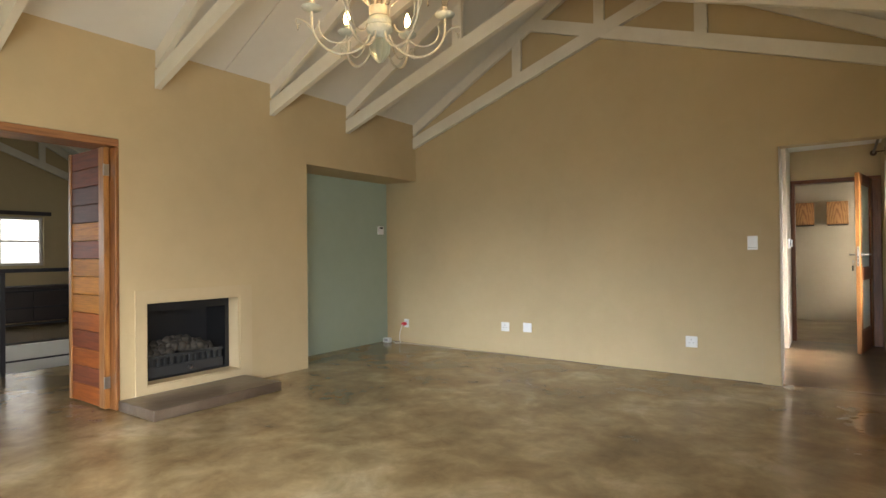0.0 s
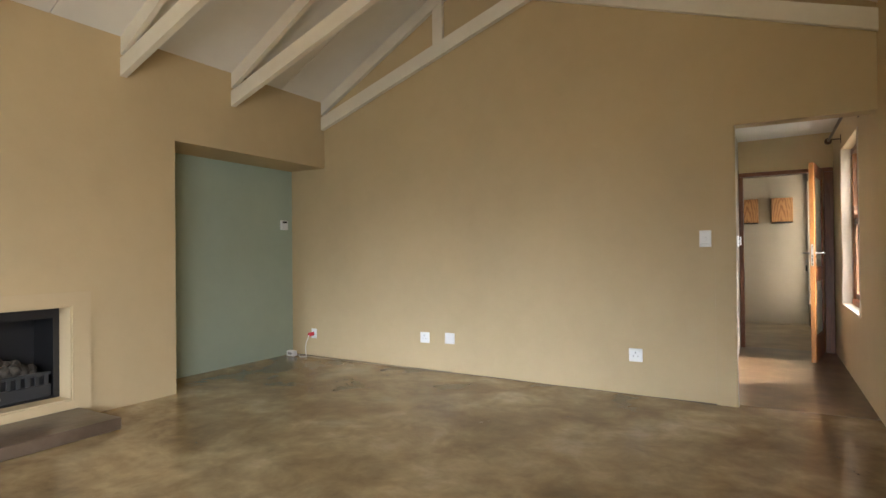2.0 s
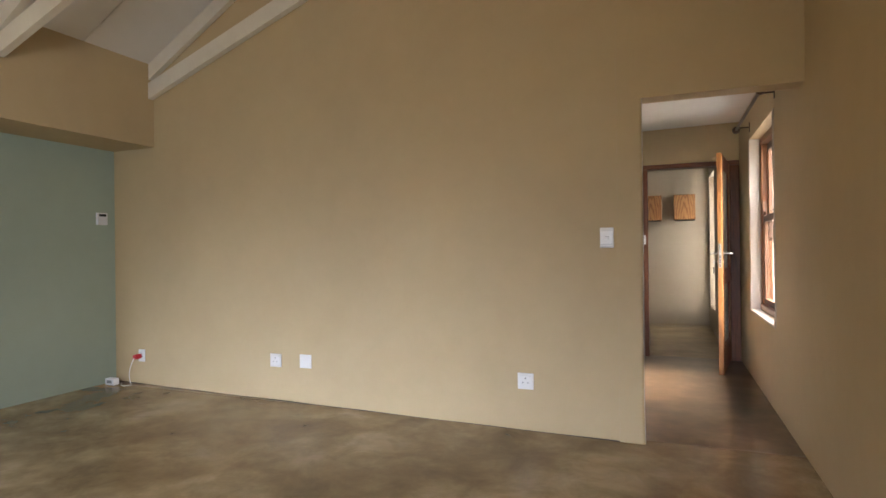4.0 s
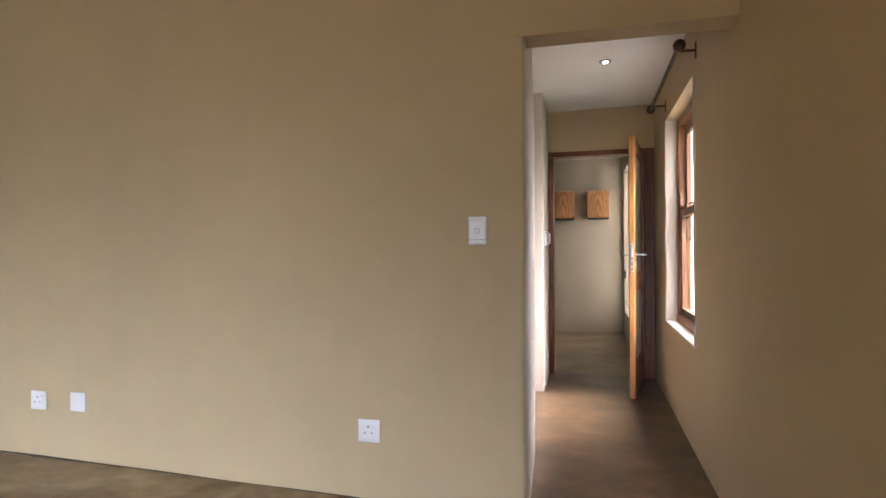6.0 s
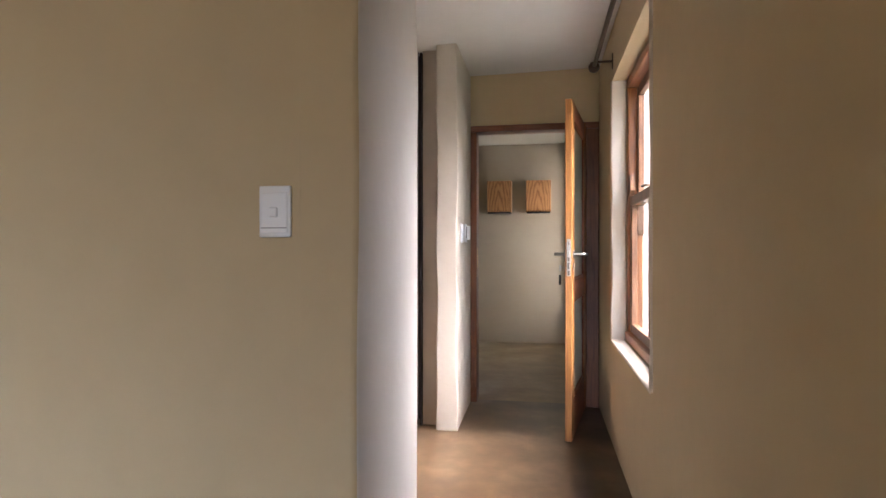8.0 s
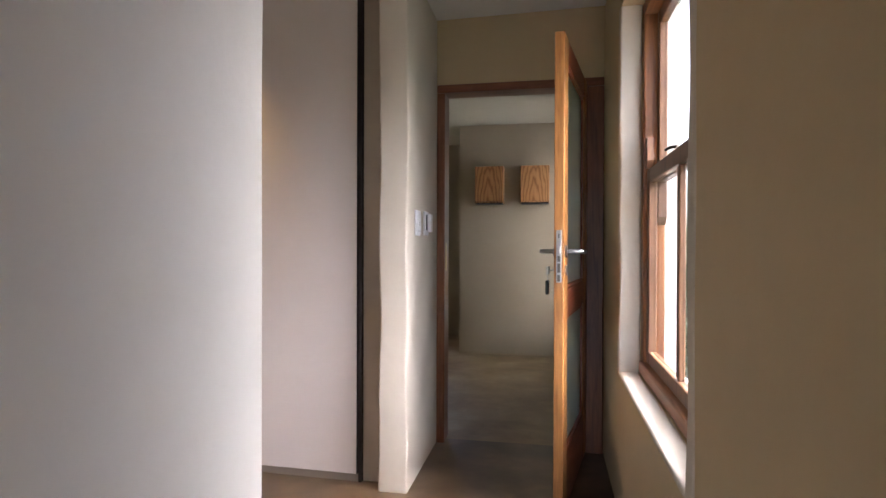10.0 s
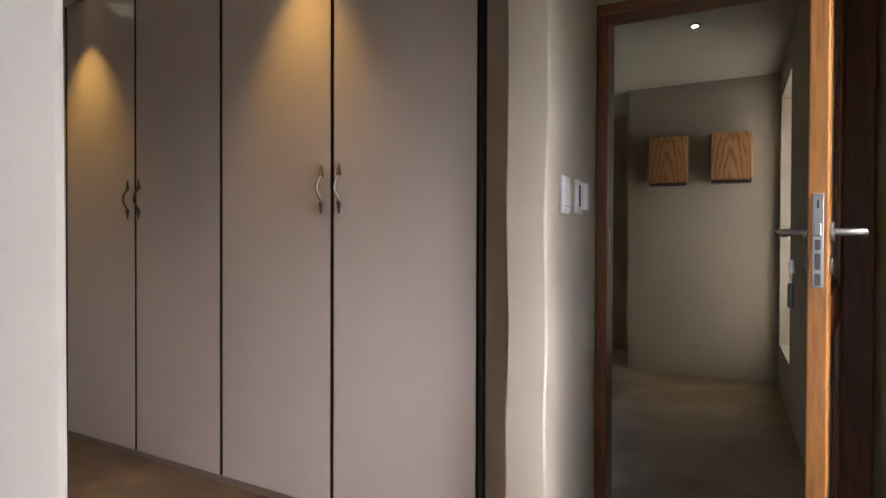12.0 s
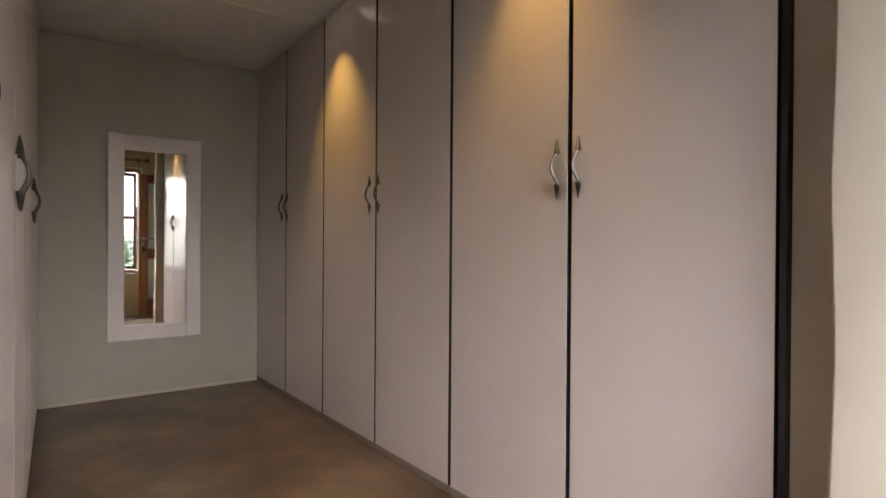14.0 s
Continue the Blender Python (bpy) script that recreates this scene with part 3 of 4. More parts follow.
for b0 in ((-0.15, 0.0, y0, y0 + 0.01, z0, z1), (-0.15, 0.0, y1 - 0.01, y1, z0, z1), (-0.15, 0.0, y0 + 0.01, y1 - 0.01, z0, z0 + 0.01), (-0.15, 0.0, y0 + 0.01, y1 - 0.01, z1 - 0.01, z1)):
    add_box(bm, *b0)
part("reveal", bm, SURROUND, fire)
for b0 in ((-0.5, -0.15, y0, y0 + 0.02, z0, z1), (-0.5, -0.15, y1 - 0.02, y1, z0, z1), (-0.5, -0.15, y0 + 0.02, y1 - 0.02, z0, z0 + 0.02), (-0.5, -0.15, y0 + 0.02, y1 - 0.02, z1 - 0.02, z1), (-0.52, -0.5, y0, y1, z0, z1), (-0.165, -0.15, y0 + 0.02, y1 - 0.02, z1 - 0.09, z1 - 0.02), (-0.165, -0.15, y0 + 0.02, y0 + 0.05, z0 + 0.02, z1 - 0.09), (-0.165, -0.15, y1 - 0.05, y1 - 0.02, z0 + 0.02, z1 - 0.09)):
    part("firebox_panel", box(*b0), BLACK, fire)
bm = bmesh.new()
add_box(bm, -0.2, -0.18, y0 + 0.05, y1 - 0.05, z0 + 0.02, z0 + 0.11, 0.004)
n = 13
for i in range(n):
    yy = y0 + 0.08 + (y1 - y0 - 0.16) * i / (n - 1)
    add_box(bm, -0.2, -0.182, yy - 0.014, yy + 0.014, z0 + 0.11, z0 + 0.19 + 0.012 * math.sin(i * 1.3), 0.003)
add_box(bm, -0.202, -0.18, y0 + 0.05, y1 - 0.05, z0 + 0.175, z0 + 0.2, 0.004)
part("grate", bm, GRAPHITE, fire, "black cast-iron grate")
rnd = random.Random(4)
for i in range(34):
    row = i // 12
    yy = y0 + 0.09 + (y1 - y0 - 0.18) * ((i % 12) + 0.5 * (row % 2)) / 12
    bm = bmesh.new()
    bmesh.ops.create_icosphere(bm, subdivisions=2, radius=rnd.uniform(0.032, 0.05))
    sd = rnd.random() * 50
    for v in bm.verts:
        v.co *= 1 + 0.35 * noise.noise(v.co * 22 + Vector((sd, 0, 0)))
    part("coal", bm, COAL, fire, smooth=True, at=(-0.24 - 0.065 * row + rnd.uniform(-0.01, 0.01), yy, z0 + 0.2 + 0.025 * row + rnd.uniform(-0.01, 0.03) + 0.04 * math.exp(-((i % 12) - 6.5) ** 2 / 5)))
bm = bmesh.new()
add_box(bm, -0.3, -0.21, y0 + 0.06, y1 - 0.06, z0 + 0.02, z0 + 0.17)
part("burner_tray", bm, BLACK, fire)
bm = bmesh.new()
add_lathe(bm, [(0.0, 0.0), (0.016, 0.0), (0.018, 0.012), (0.012, 0.03), (0.0, 0.032)], 14, (-0.182, 0.03, z0 + 0.065), 'x')
part("knob", bm, STEEL, fire, "small chrome control knob", True)
bm = bmesh.new()
add_box(bm, WX + 0.024, -3.06, 2.35, 3.47, 0.0, 0.08, 0.01, 3)
for v in bm.verts:
    v.co.x += wob(v.co.x, v.co.y, v.co.z, 0.01)
tagged(new("hearth", finish("hearth", bm, HEARTH, True)), "low dark screed hearth slab before the fireplace", "hearth")

# ---------------------------------------------------------------- sockets and switches


def wall_plate(name, x, y, z, rz, w, h, label, category, kind):
    """A plate in its own x, z plane with its face towards -y, turned by rz."""
    t = thing(name, x, y, z, label, category, rz=rz)
    part("plate", box(-w / 2, w / 2, -0.011, -0.0005, -h / 2, h / 2, 0.004, 2), WHITE_PLASTIC, t, smooth=True)
    if kind == "socket":
        part("face", box(-w * 0.36, w * 0.36, -0.0145, -0.011, -h * 0.36, h * 0.36, 0.002, 1), WHITE_PLASTIC, t)
        for dx, dz, r in ((0, 0.02, 0.0055), (-0.017, -0.008, 0.0045), (0.017, -0.008, 0.0045)):
            bm = bmesh.new()
            add_lathe(bm, [(0.0, -0.0155), (r, -0.0155), (r, -0.0143), (0.0, -0.0143)], 10, (dx, 0, dz), 'y')
            part("pin_hole", bm, GREY_PLASTIC, t)
        part("rocker", box(w * 0.2, w * 0.32, -0.019, -0.0145, h * 0.16, h * 0.34, 0.002, 1), WHITE_PLASTIC, t)
    elif kind == "switch":
        part("cover", box(-w * 0.42, w * 0.42, -0.0145, -0.011, -h * 0.42, h * 0.36, 0.003, 1), WHITE_PLASTIC, t)
        part("rocker", box(-w * 0.14, w * 0.14, -0.021, -0.0145, -h * 0.12, h * 0.08, 0.003, 1), WHITE_PLASTIC, t)
        part("groove", box(-w * 0.4, w * 0.4, -0.0152, -0.0142, -h * 0.33, -h * 0.31), GREY_PLASTIC, t)
    return t


wall_plate("socket", -3.79, ny(-3.79), 0.26, 0, 0.075, 0.11, "white wall socket with a red plug in it", "socket", "socket")
wall_plate("socket", -2.266, ny(-2.266), 0.32, 0, 0.105, 0.105, "white square wall socket low on the tan wall", "socket", "socket")
wall_plate("blank_plate", -1.976, ny(-1.976), 0.33, 0, 0.105, 0.105, "white square blank plate low on the tan wall", "wall plate", "blank")
wall_plate("socket", -0.225, ny(-0.225), 0.322, 0, 0.105, 0.105, "white square wall socket near the passage", "socket", "socket")
wall_plate("light_switch", 0.297, ny(0.297), 1.245, 0, 0.082, 0.125, "white light switch on the tan wall", "switch", "switch")
wall_plate("socket", EX, 6.97, 0.315, 90, 0.11, 0.11, "white plate low on the wall beneath the window", "socket", "blank")
wall_plate("light_switch", 0.41, 8.378, 1.255, 90, 0.088, 0.125, "white light switch on the plastered pier", "switch", "switch")
holder = wall_plate("remote_holder", 0.41, 8.565, 1.26, 90, 0.088, 0.125, "white wall control with a raised module and dark slot", "wall control", "blank")
part("module", box(-0.012, 0.04, -0.034, -0.0115, -0.045, 0.05, 0.004), WHITE_PLASTIC, holder, "raised white module", True)
part("slot", box(-0.0185, -0.0125, -0.0165, -0.0115, -0.036, 0.044), SCREEN, holder, "dark slot")

# ---------------------------------------------------------------- dressing window
win = thing("window_1", EX, WY0, WZ0, "hardwood sash window with two-pane sashes", "window", kind="structure")
FW = WY1 - WY0
FH = WZ1 - WZ0
fx0, fx1 = 0.085, 0.172
part("window_frame", box(fx0, fx1, 0.002, 0.055, 0.055, FH - 0.055, 0.006), FRAME_WOOD, win)
part("window_frame", box(fx0, fx1, FW - 0.055, FW - 0.002, 0.055, FH - 0.055, 0.006), FRAME_WOOD, win)
part("window_frame", box(fx0, fx1, 0.002, FW - 0.002, FH - 0.055, FH - 0.002, 0.006), FRAME_WOOD_Y, win)
part("window_frame", box(fx0 - 0.01, fx1, 0.002, FW - 0.002, 0.002, 0.055, 0.008), FRAME_WOOD_Y, win)
for i, (x0, z0, z1) in enumerate(((0.096, 0.06, 0.845), (0.134, 0.79, FH - 0.06))):
    sash = part("sash", box(x0, x0 + 0.036, 0.06, 0.105, z0, z1, 0.005), SASH_WOOD, win, "brown hardwood sash")
    part("stile", box(x0, x0 + 0.036, FW - 0.105, FW - 0.06, z0, z1, 0.005), SASH_WOOD, sash)
    part("rail", box(x0 + 0.001, x0 + 0.035, 0.105, FW - 0.105, z0, z0 + 0.05, 0.005), SASH_WOOD, sash)
    part("rail", box(x0 + 0.001, x0 + 0.035, 0.105, FW - 0.105, z1 - 0.055, z1, 0.005), SASH_WOOD, sash)
    part("glazing_bar", box(x0 + 0.006, x0 + 0.03, FW / 2 - 0.018, FW / 2 + 0.018, z0 + 0.05, z1 - 0.055, 0.005), SASH_WOOD, sash)
    for q in (0, 1):
        g = part("pane", box(x0 + 0.018, x0 + 0.022, 0.105 + q * (FW / 2 - 0.087), FW / 2 - 0.018 + q * (FW / 2 - 0.087), z0 + 0.05, z1 - 0.055), CLEAR, sash)
        g.visible_shadow = False
bm = bmesh.new()
add_box(bm, 0.12, 0.132, FW / 2 + 0.1, FW / 2 + 0.2, 0.845, 0.86, 0.004)
add_tube(bm, [(0.126, FW / 2 + 0.12, 0.866), (0.112, FW / 2 + 0.15, 0.871), (0.102, FW / 2 + 0.19, 0.868)], 0.006, 8)
part("sash_lock", bm, BRONZE, win, "dark metal sash lock", True)
for z, zz in ((0.85, 0.97), (0.62, 0.79)):
    bm = bmesh.new()
    add_prism(bm, [(FW - 0.075, z), (FW - 0.06, z), (FW - 0.06, zz), (FW - 0.1, zz), (FW - 0.105, z + 0.03)], 'x', 0.09 if z > 0.8 else 0.136, 0.115 if z > 0.8 else 0.168)
    part("sash_horn", bm, SASH_WOOD, win)
part("window_sill", box(-0.006, fx0 - 0.012, -0.01, FW + 0.01, -0.02, 0.004, 0.01, 3), WALL_LIT, win, "rounded plastered sill", True)

# the reveal's rounded plaster edges
bm = bmesh.new()
soft_post(bm, EX - 0.004, EX + 0.083, WY1 - 0.012, WY1 + 0.05, WZ0, WZ1, 0.01, 0.008, s=3)
soft_post(bm, EX - 0.004, EX + 0.083, WY0 - 0.05, WY0 + 0.012, WZ0, WZ1, 0.01, 0.008, s=3)
structure("trim_1", bm, WALL_LIT, "uneven rounded plaster edges of the window reveal", "plaster reveal", True)

bm = bmesh.new()
for b0 in ((WY0 + 0.0005, WY0 + 0.004, WZ0 + 0.004, WZ1 - 0.004), (WY1 - 0.004, WY1 - 0.0005, WZ0 + 0.004, WZ1 - 0.004), (WY0 + 0.004, WY1 - 0.004, WZ1 - 0.004, WZ1 - 0.0005), (WY0 + 0.004, WY1 - 0.004, WZ0 + 0.0005, WZ0 + 0.02)):
    add_box(bm, EX + 0.174, EO - 0.001, *b0)
structure("trim_2", bm, OUTSIDE, "pale rendered outer reveal of the window", "window reveal")

rod = thing("curtain_rod", EX, 6.8, 2.255, "dark bronze curtain rod with ball ends above the window", "curtain rod")
bm = bmesh.new()
add_tube(bm, [(-0.1, 0, 0), (-0.1, 1.36, 0)], 0.0125, 12)
part("pole", bm, BRONZE, rod, smooth=True)
for y in (-0.035, 1.395):
    bm = bmesh.new()
    bmesh.ops.create_uvsphere(bm, u_segments=16, v_segments=10, radius=0.034, matrix=Matrix.Translation((-0.1, y, 0)))
    part("finial", bm, BRONZE, rod, smooth=True)
for y in (0.06, 1.3):
    bm = box(-0.006, -0.0005, y - 0.012, y + 0.012, -0.045, 0.045, 0.002, 1)
    add_tube(bm, [(-0.003, y, 0), (-0.088, y, 0)], 0.007, 8)
    part("bracket", bm, BRONZE, rod)

# ---------------------------------------------------------------- bathroom door
dfm = thing("door_1", DX0, DOORY, 0, "dark varnished hardwood door frame to the bathroom", "door frame", kind="structure")
part("jamb", box(0.002, 0.048, -0.012, 0.13, 0, DZ - 0.05, 0.006), DOOR_FRAME_WOOD, dfm)
part("jamb", box(DX1 - DX0 - 0.052, EX - DX0 - 0.003, -0.012, 0.13, 0, DZ - 0.05, 0.006), DOOR_FRAME_WOOD, dfm)
part("head", box(0.002, EX - DX0 - 0.003, -0.012, 0.13, DZ - 0.048, DZ - 0.002, 0.006), FRAME_WOOD_X, dfm)
bm = box(0.0485, 0.0505, 0.02, 0.045, 1.0, 1.16)
part("strike_plate", bm, BRASS, dfm)

LEAFX = 1.233
leaf = thing("door", LEAFX, DOORY - 0.02, 0.01, "open hardwood door with frosted glass panels", "door", rz=-10.0)
DL, DH = 0.80, 2.03
part("stile", box(-0.021, 0.021, -DL, -DL + 0.11, 0, DH, 0.004), DOOR_WOOD, leaf)
part("stile", box(-0.021, 0.021, -0.11, 0, 0, DH, 0.004), DOOR_WOOD, leaf)
for z0, z1 in ((0, 0.24), (0.83, 0.95), (DH - 0.11, DH)):
    part("rail", box(-0.02, 0.02, -DL + 0.11, -0.11, z0, z1, 0.004), RAIL_WOOD, leaf)
for z0, z1 in ((0.24, 0.83), (0.95, DH - 0.11)):
    part("pane", box(-0.003, 0.003, -DL + 0.11, -0.11, z0, z1), FROSTED, leaf, "frosted glass panel")
    for sx in (-1, 1):
        bm = bmesh.new()
        xa, xb = sorted((sx * 0.004, sx * 0.014))
        for b0 in ((-DL + 0.11, -DL + 0.125, z0, z1), (-0.125, -0.11, z0, z1), (-DL + 0.125, -0.125, z0, z0 + 0.015), (-DL + 0.125, -0.125, z1 - 0.015, z1)):
            add_box(bm, xa, xb, *b0)
        part("bead", bm, RAIL_WOOD, leaf)
part("lock_plate", box(-0.011, 0.011, -DL - 0.0015, -DL + 0.002, 0.98, 1.2, 0.001, 1), STEEL, leaf, "steel mortice lock plate")
for z0, z1 in ((0.985, 1.012), (1.022, 1.06), (1.068, 1.092)):
    part("lock_slot", box(-0.006, 0.006, -DL - 0.0025, -DL - 0.0012, z0, z1, 0.0005, 1), PEWTER, leaf, "dark slot of the lock")
part("keyhole", box(-0.002, 0.002, -DL - 0.0025, -DL - 0.0012, 1.165, 1.185, 0.0005, 1), BLACK, leaf)
part("latch", box(-0.007, 0.007, -DL - 0.011, -DL - 0.0015, 1.10, 1.13, 0.002, 1), STEEL, leaf)
for sx in (-1, 1):
    bm = bmesh.new()
    add_tube(bm, [(sx * 0.022, -DL + 0.055, 1.11), (sx * 0.075, -DL + 0.055, 1.11), (sx * 0.085, -DL + 0.062, 1.11), (sx * 0.085, -DL + 0.18, 1.108)], 0.0095, 10)
    add_lathe(bm, [(0.0, sx * 0.0215), (0.026, sx * 0.0215), (0.026, sx * 0.03), (0.0, sx * 0.031)], 18, (0, -DL + 0.055, 1.11), 'x')
    add_lathe(bm, [(0.0, sx * 0.0215), (0.022, sx * 0.0215), (0.022, sx * 0.028), (0.0, sx * 0.029)], 18, (0, -DL + 0.055, 1.03), 'x')
    part("lever_handle", bm, STEEL, leaf, "steel lever handle", True)
bm = bmesh.new()
add_tube(bm, [(-0.03, -DL + 0.055, 1.03), (-0.055, -DL + 0.055, 1.03)], 0.004, 6)
add_box(bm, -0.062, -0.05, -DL + 0.045, -DL + 0.065, 1.01, 1.045, 0.002)
add_tube(bm, [(-0.056, -DL + 0.055, 1.01), (-0.058, -DL + 0.055, 0.985)], 0.0015, 5)
part("key", bm, STEEL, leaf)
part("key_tag", box(-0.064, -0.052, -DL + 0.04, -DL + 0.07, 0.925, 0.985, 0.003), SCREEN, leaf, "dark plastic key tag")

# ---------------------------------------------------------------- cupboards


def s_handle(name, parent, x, y, z, ny=-1, flip=1, h=0.2):
    """An S-shaped bar handle with ribbed cone ends; ny is the way its face looks."""
    bm = bmesh.new()
    pts = []
    for i in range(17):
        s = i / 16
        a = (s - 0.5) * (h - 0.085)
        pts.append((x + 0.004 - flip * 0.011 * math.sin(s * math.pi) ** 1.5 - 0.004 * math.cos(s * math.pi), y + ny * (0.012 + 0.02 * math.sin(s * math.pi)), z - a))
    add_tube(bm, pts, 0.0052, 8)
    for s in (-1, 1):
        prof = []
        zz = z + s * (h / 2 - 0.05)
        for i in range(15):
            k = i / 14
            prof.append((0.0115 * (1 - 0.78 * k) * (1.08 if i % 2 else 0.8), s * 0.05 * k))
        prof = [(0.0, 0.0)] + prof + [(0.0, s * 0.051)]
        add_lathe(bm, prof, 10, (x, y + ny * 0.0125, zz))
    part(name, bm, PEWTER, parent, "antique pewter S-shaped handle", True)


def cupboard(x0, x1, y, depth, ny_, label, group, rz=0.0, slope=0.0165, grip=1.303):
    """A tall unit whose doors look along ny_, built about its own base, with its top scribed to the ceiling."""
    w = x1 - x0
    xc = (x0 + x1) / 2
    t = thing("wardrobe", xc, y, 0, label, "wardrobe", group, rz)
    d = -ny_
    top = lambda u: dceil(xc) + slope * u - 0.006
    ya, yb = sorted((d * 0.024, d * depth))
    body = bmesh.new()
    low = top(-w / 2)
    for b0 in ((-w / 2, -w / 2 + 0.016, ya, yb, 0.0, low), (w / 2 - 0.016, w / 2, ya, yb, 0.0, low), (-0.008, 0.008, ya, yb - 0.02, 0.052, low), (-w / 2 + 0.016, w / 2 - 0.016, ya, yb, 0.036, 0.052), (-w / 2 + 0.016, w / 2 - 0.016, ya, yb, low - 0.02, low)):
        add_box(body, *b0)
    part("body", body, DARK_EDGE, t)
    yc, yd = sorted((d * (depth - 0.012), d * depth))
    part("back_panel", box(-w / 2 + 0.016, w / 2 - 0.016, yc, yd, 0.052, low - 0.02), DARK_EDGE, t)
    yc, yd = sorted((d * 0.006, d * 0.022))
    part("plinth", box(-w / 2, w / 2, yc, yd, 0.0, 0.034), PLINTH, t, "grey-beige plinth board")
    for s in (-1, 1):
        xa, xb = sorted((s * 0.009, s * (w / 2 - 0.009)))
        yc, yd = sorted((d * 0.003, d * 0.0205))
        bm = bmesh.new()
        add_prism(bm, [(xa, 0.037), (xb, 0.037), (xb, top(xb)), (xa, top(xa))], 'y', yc, yd)
        dr = part("door", bm, DARK_EDGE, t, "dark edged door")
        yc, yd = sorted((0.0, d * 0.003))
        bm = bmesh.new()
        add_prism(bm, [(xa + 0.001, 0.038), (xb - 0.001, 0.038), (xb - 0.001, top(xb) - 0.001), (xa + 0.001, top(xa) - 0.001)], 'y', yc, yd)
        part("face", bm, LAMINATE, dr, "pinkish-white laminate face")
        s_handle("handle", dr, s * 0.045, 0.0, grip, ny_, 1)
    return t


ROW = 0.029                   # by which the long row runs out of square
units = (-3.6, -2.39, -1.13, 0.152)
for i in range(3):
    xm = (units[i] + units[i + 1]) / 2
    cupboard(units[i] + 0.001, units[i + 1] - 0.001, CUPY + ROW * (units[3] - xm), 0.48, -1, "tall pinkish-white laminate wardrobe with closed double doors and pewter handles", "long wardrobe row", -math.degrees(math.atan(ROW)))
part_bm = box(0.153, 0.167, CUPY - 0.004, CUPY + 0.3, 0, 2.43)
tagged(new("end_panel", finish("end_panel", part_bm, DARK_EDGE)), "dark brown edged end panel of the wardrobe row", "end panel")

# opposite row, a little out of square
ang = math.degrees(math.atan2(6.745 - 6.998, 0.37 - MX))
dxu = math.cos(radians(ang))
dyu = math.sin(radians(ang))
for xa, xb in ((0.35, -0.66), (-0.66, -1.84), (-1.84, -3.02)):
    cx_ = (xa + xb) / 2
    cupboard(xb + 0.001, xa - 0.001, 6.998 + (cx_ - MX) * dyu / dxu, 0.5, 1, "tall pinkish-white laminate wardrobe with closed doors opposite the long row", "opposite wardrobe row", ang, grip=1.235)
fill = thing("filler_panel", -3.3, 6.998 + 0.3 * dyu / dxu, 0, "narrow pinkish-white laminate filler panel beside the mirror wall", "filler panel", rz=ang)
part("panel", box(-0.275, 0.27, -0.02, 0, 0.037, dceil(-3.6) - 0.008, 0.002, 1), LAMINATE, fill)
part("plinth", box(-0.275, 0.27, -0.022, -0.006, 0, 0.034), PLINTH, fill, "grey-beige plinth board")

# wall mirror
MY0, MY1, MZ0, MZ1 = 7.375, 7.955, 0.39, 1.787
mir = thing("wall_mirror", MX + 0.03 * ((MY0 + MY1) / 2 - CUPY), (MY0 + MY1) / 2, MZ0, "tall mirror in a wide white painted frame", "mirror", rz=-math.degrees(0.03))
hw, hh = (MY1 - MY0) / 2, MZ1 - MZ0
for y0, y1, z0, z1 in ((-hw, -hw + 0.096, 0, hh), (hw - 0.096, hw, 0, hh), (-hw + 0.096, hw - 0.096, 0, 0.1), (-hw + 0.096, hw - 0.096, hh - 0.106, hh)):
    part("frame", box(0.001, 0.03, y0, y1, z0, z1, 0.004), WHITE_FRAME, mir)
part("mirror_glass", box(0.004, 0.012, -hw + 0.09, hw - 0.09, 0.09, hh - 0.1), MIRROR, mir)

# ---------------------------------------------------------------- downlights


def downlight(x, y, z, watts):
    t = thing("downlight", x, y, z, "small recessed ceiling downlight, lit warm", "downlight", "ceiling downlights")
    bm = bmesh.new()
    add_lathe(bm, [(0.0185, 0.0), (0.042, 0.0), (0.044, -0.004), (0.04, -0.008), (0.0195, -0.006)], 24)
    part("trim_ring", bm, STEEL, t, smooth=True)
    bm = bmesh.new()
    add_lathe(bm, [(0.0, -0.0066), (0.018, -0.0066), (0.016, -0.0085), (0.0, -0.0095)], 20)
    part("lens", bm, DOWNLIGHT, t, "glowing lens")
    spot("downlight_beam", (x, y, z - 0.02), (x, y, 0), watts, 74, WARM)


downlight(0.89, 7.55, dceil(0.89), 0.015)
downlight(-0.62, 8.11, dceil(-0.62), 5.2)
downlight(-2.16, 8.15, dceil(-2.16), 5.2)
downlight(0.704, 10.26, 2.42, 0.04)

bw = thing("window_4", 1.45, BY0, BZ0, "bathroom window in a timber frame, with a milky pane added to dim the sky", "window", kind="structure")
part("pane", box(0.02, 0.026, 0.04, BY1 - BY0 - 0.04, 0.04, BZ1 - BZ0 - 0.04), OBSCURED, bw)
for b0 in ((0.002, 0.04, 0.0, BZ1 - BZ0), (BY1 - BY0 - 0.04, BY1 - BY0 - 0.002, 0.0, BZ1 - BZ0)):
    part("window_frame", box(0.0, 0.06, *b0, 0.004), FRAME_WOOD, bw)
for b0 in ((0.04, BY1 - BY0 - 0.04, 0.0, 0.04), (0.04, BY1 - BY0 - 0.04, BZ1 - BZ0 - 0.04, BZ1 - BZ0)):
    part("window_frame", box(0.0, 0.06, *b0, 0.004), FRAME_WOOD_Y, bw)

# frame of the added, unseen opening that brightens the recess
nw = thing("window_5", -1.5, 12.72, 0.9, "timber framed window added out of view to light the bathroom recess", "window", kind="structure")
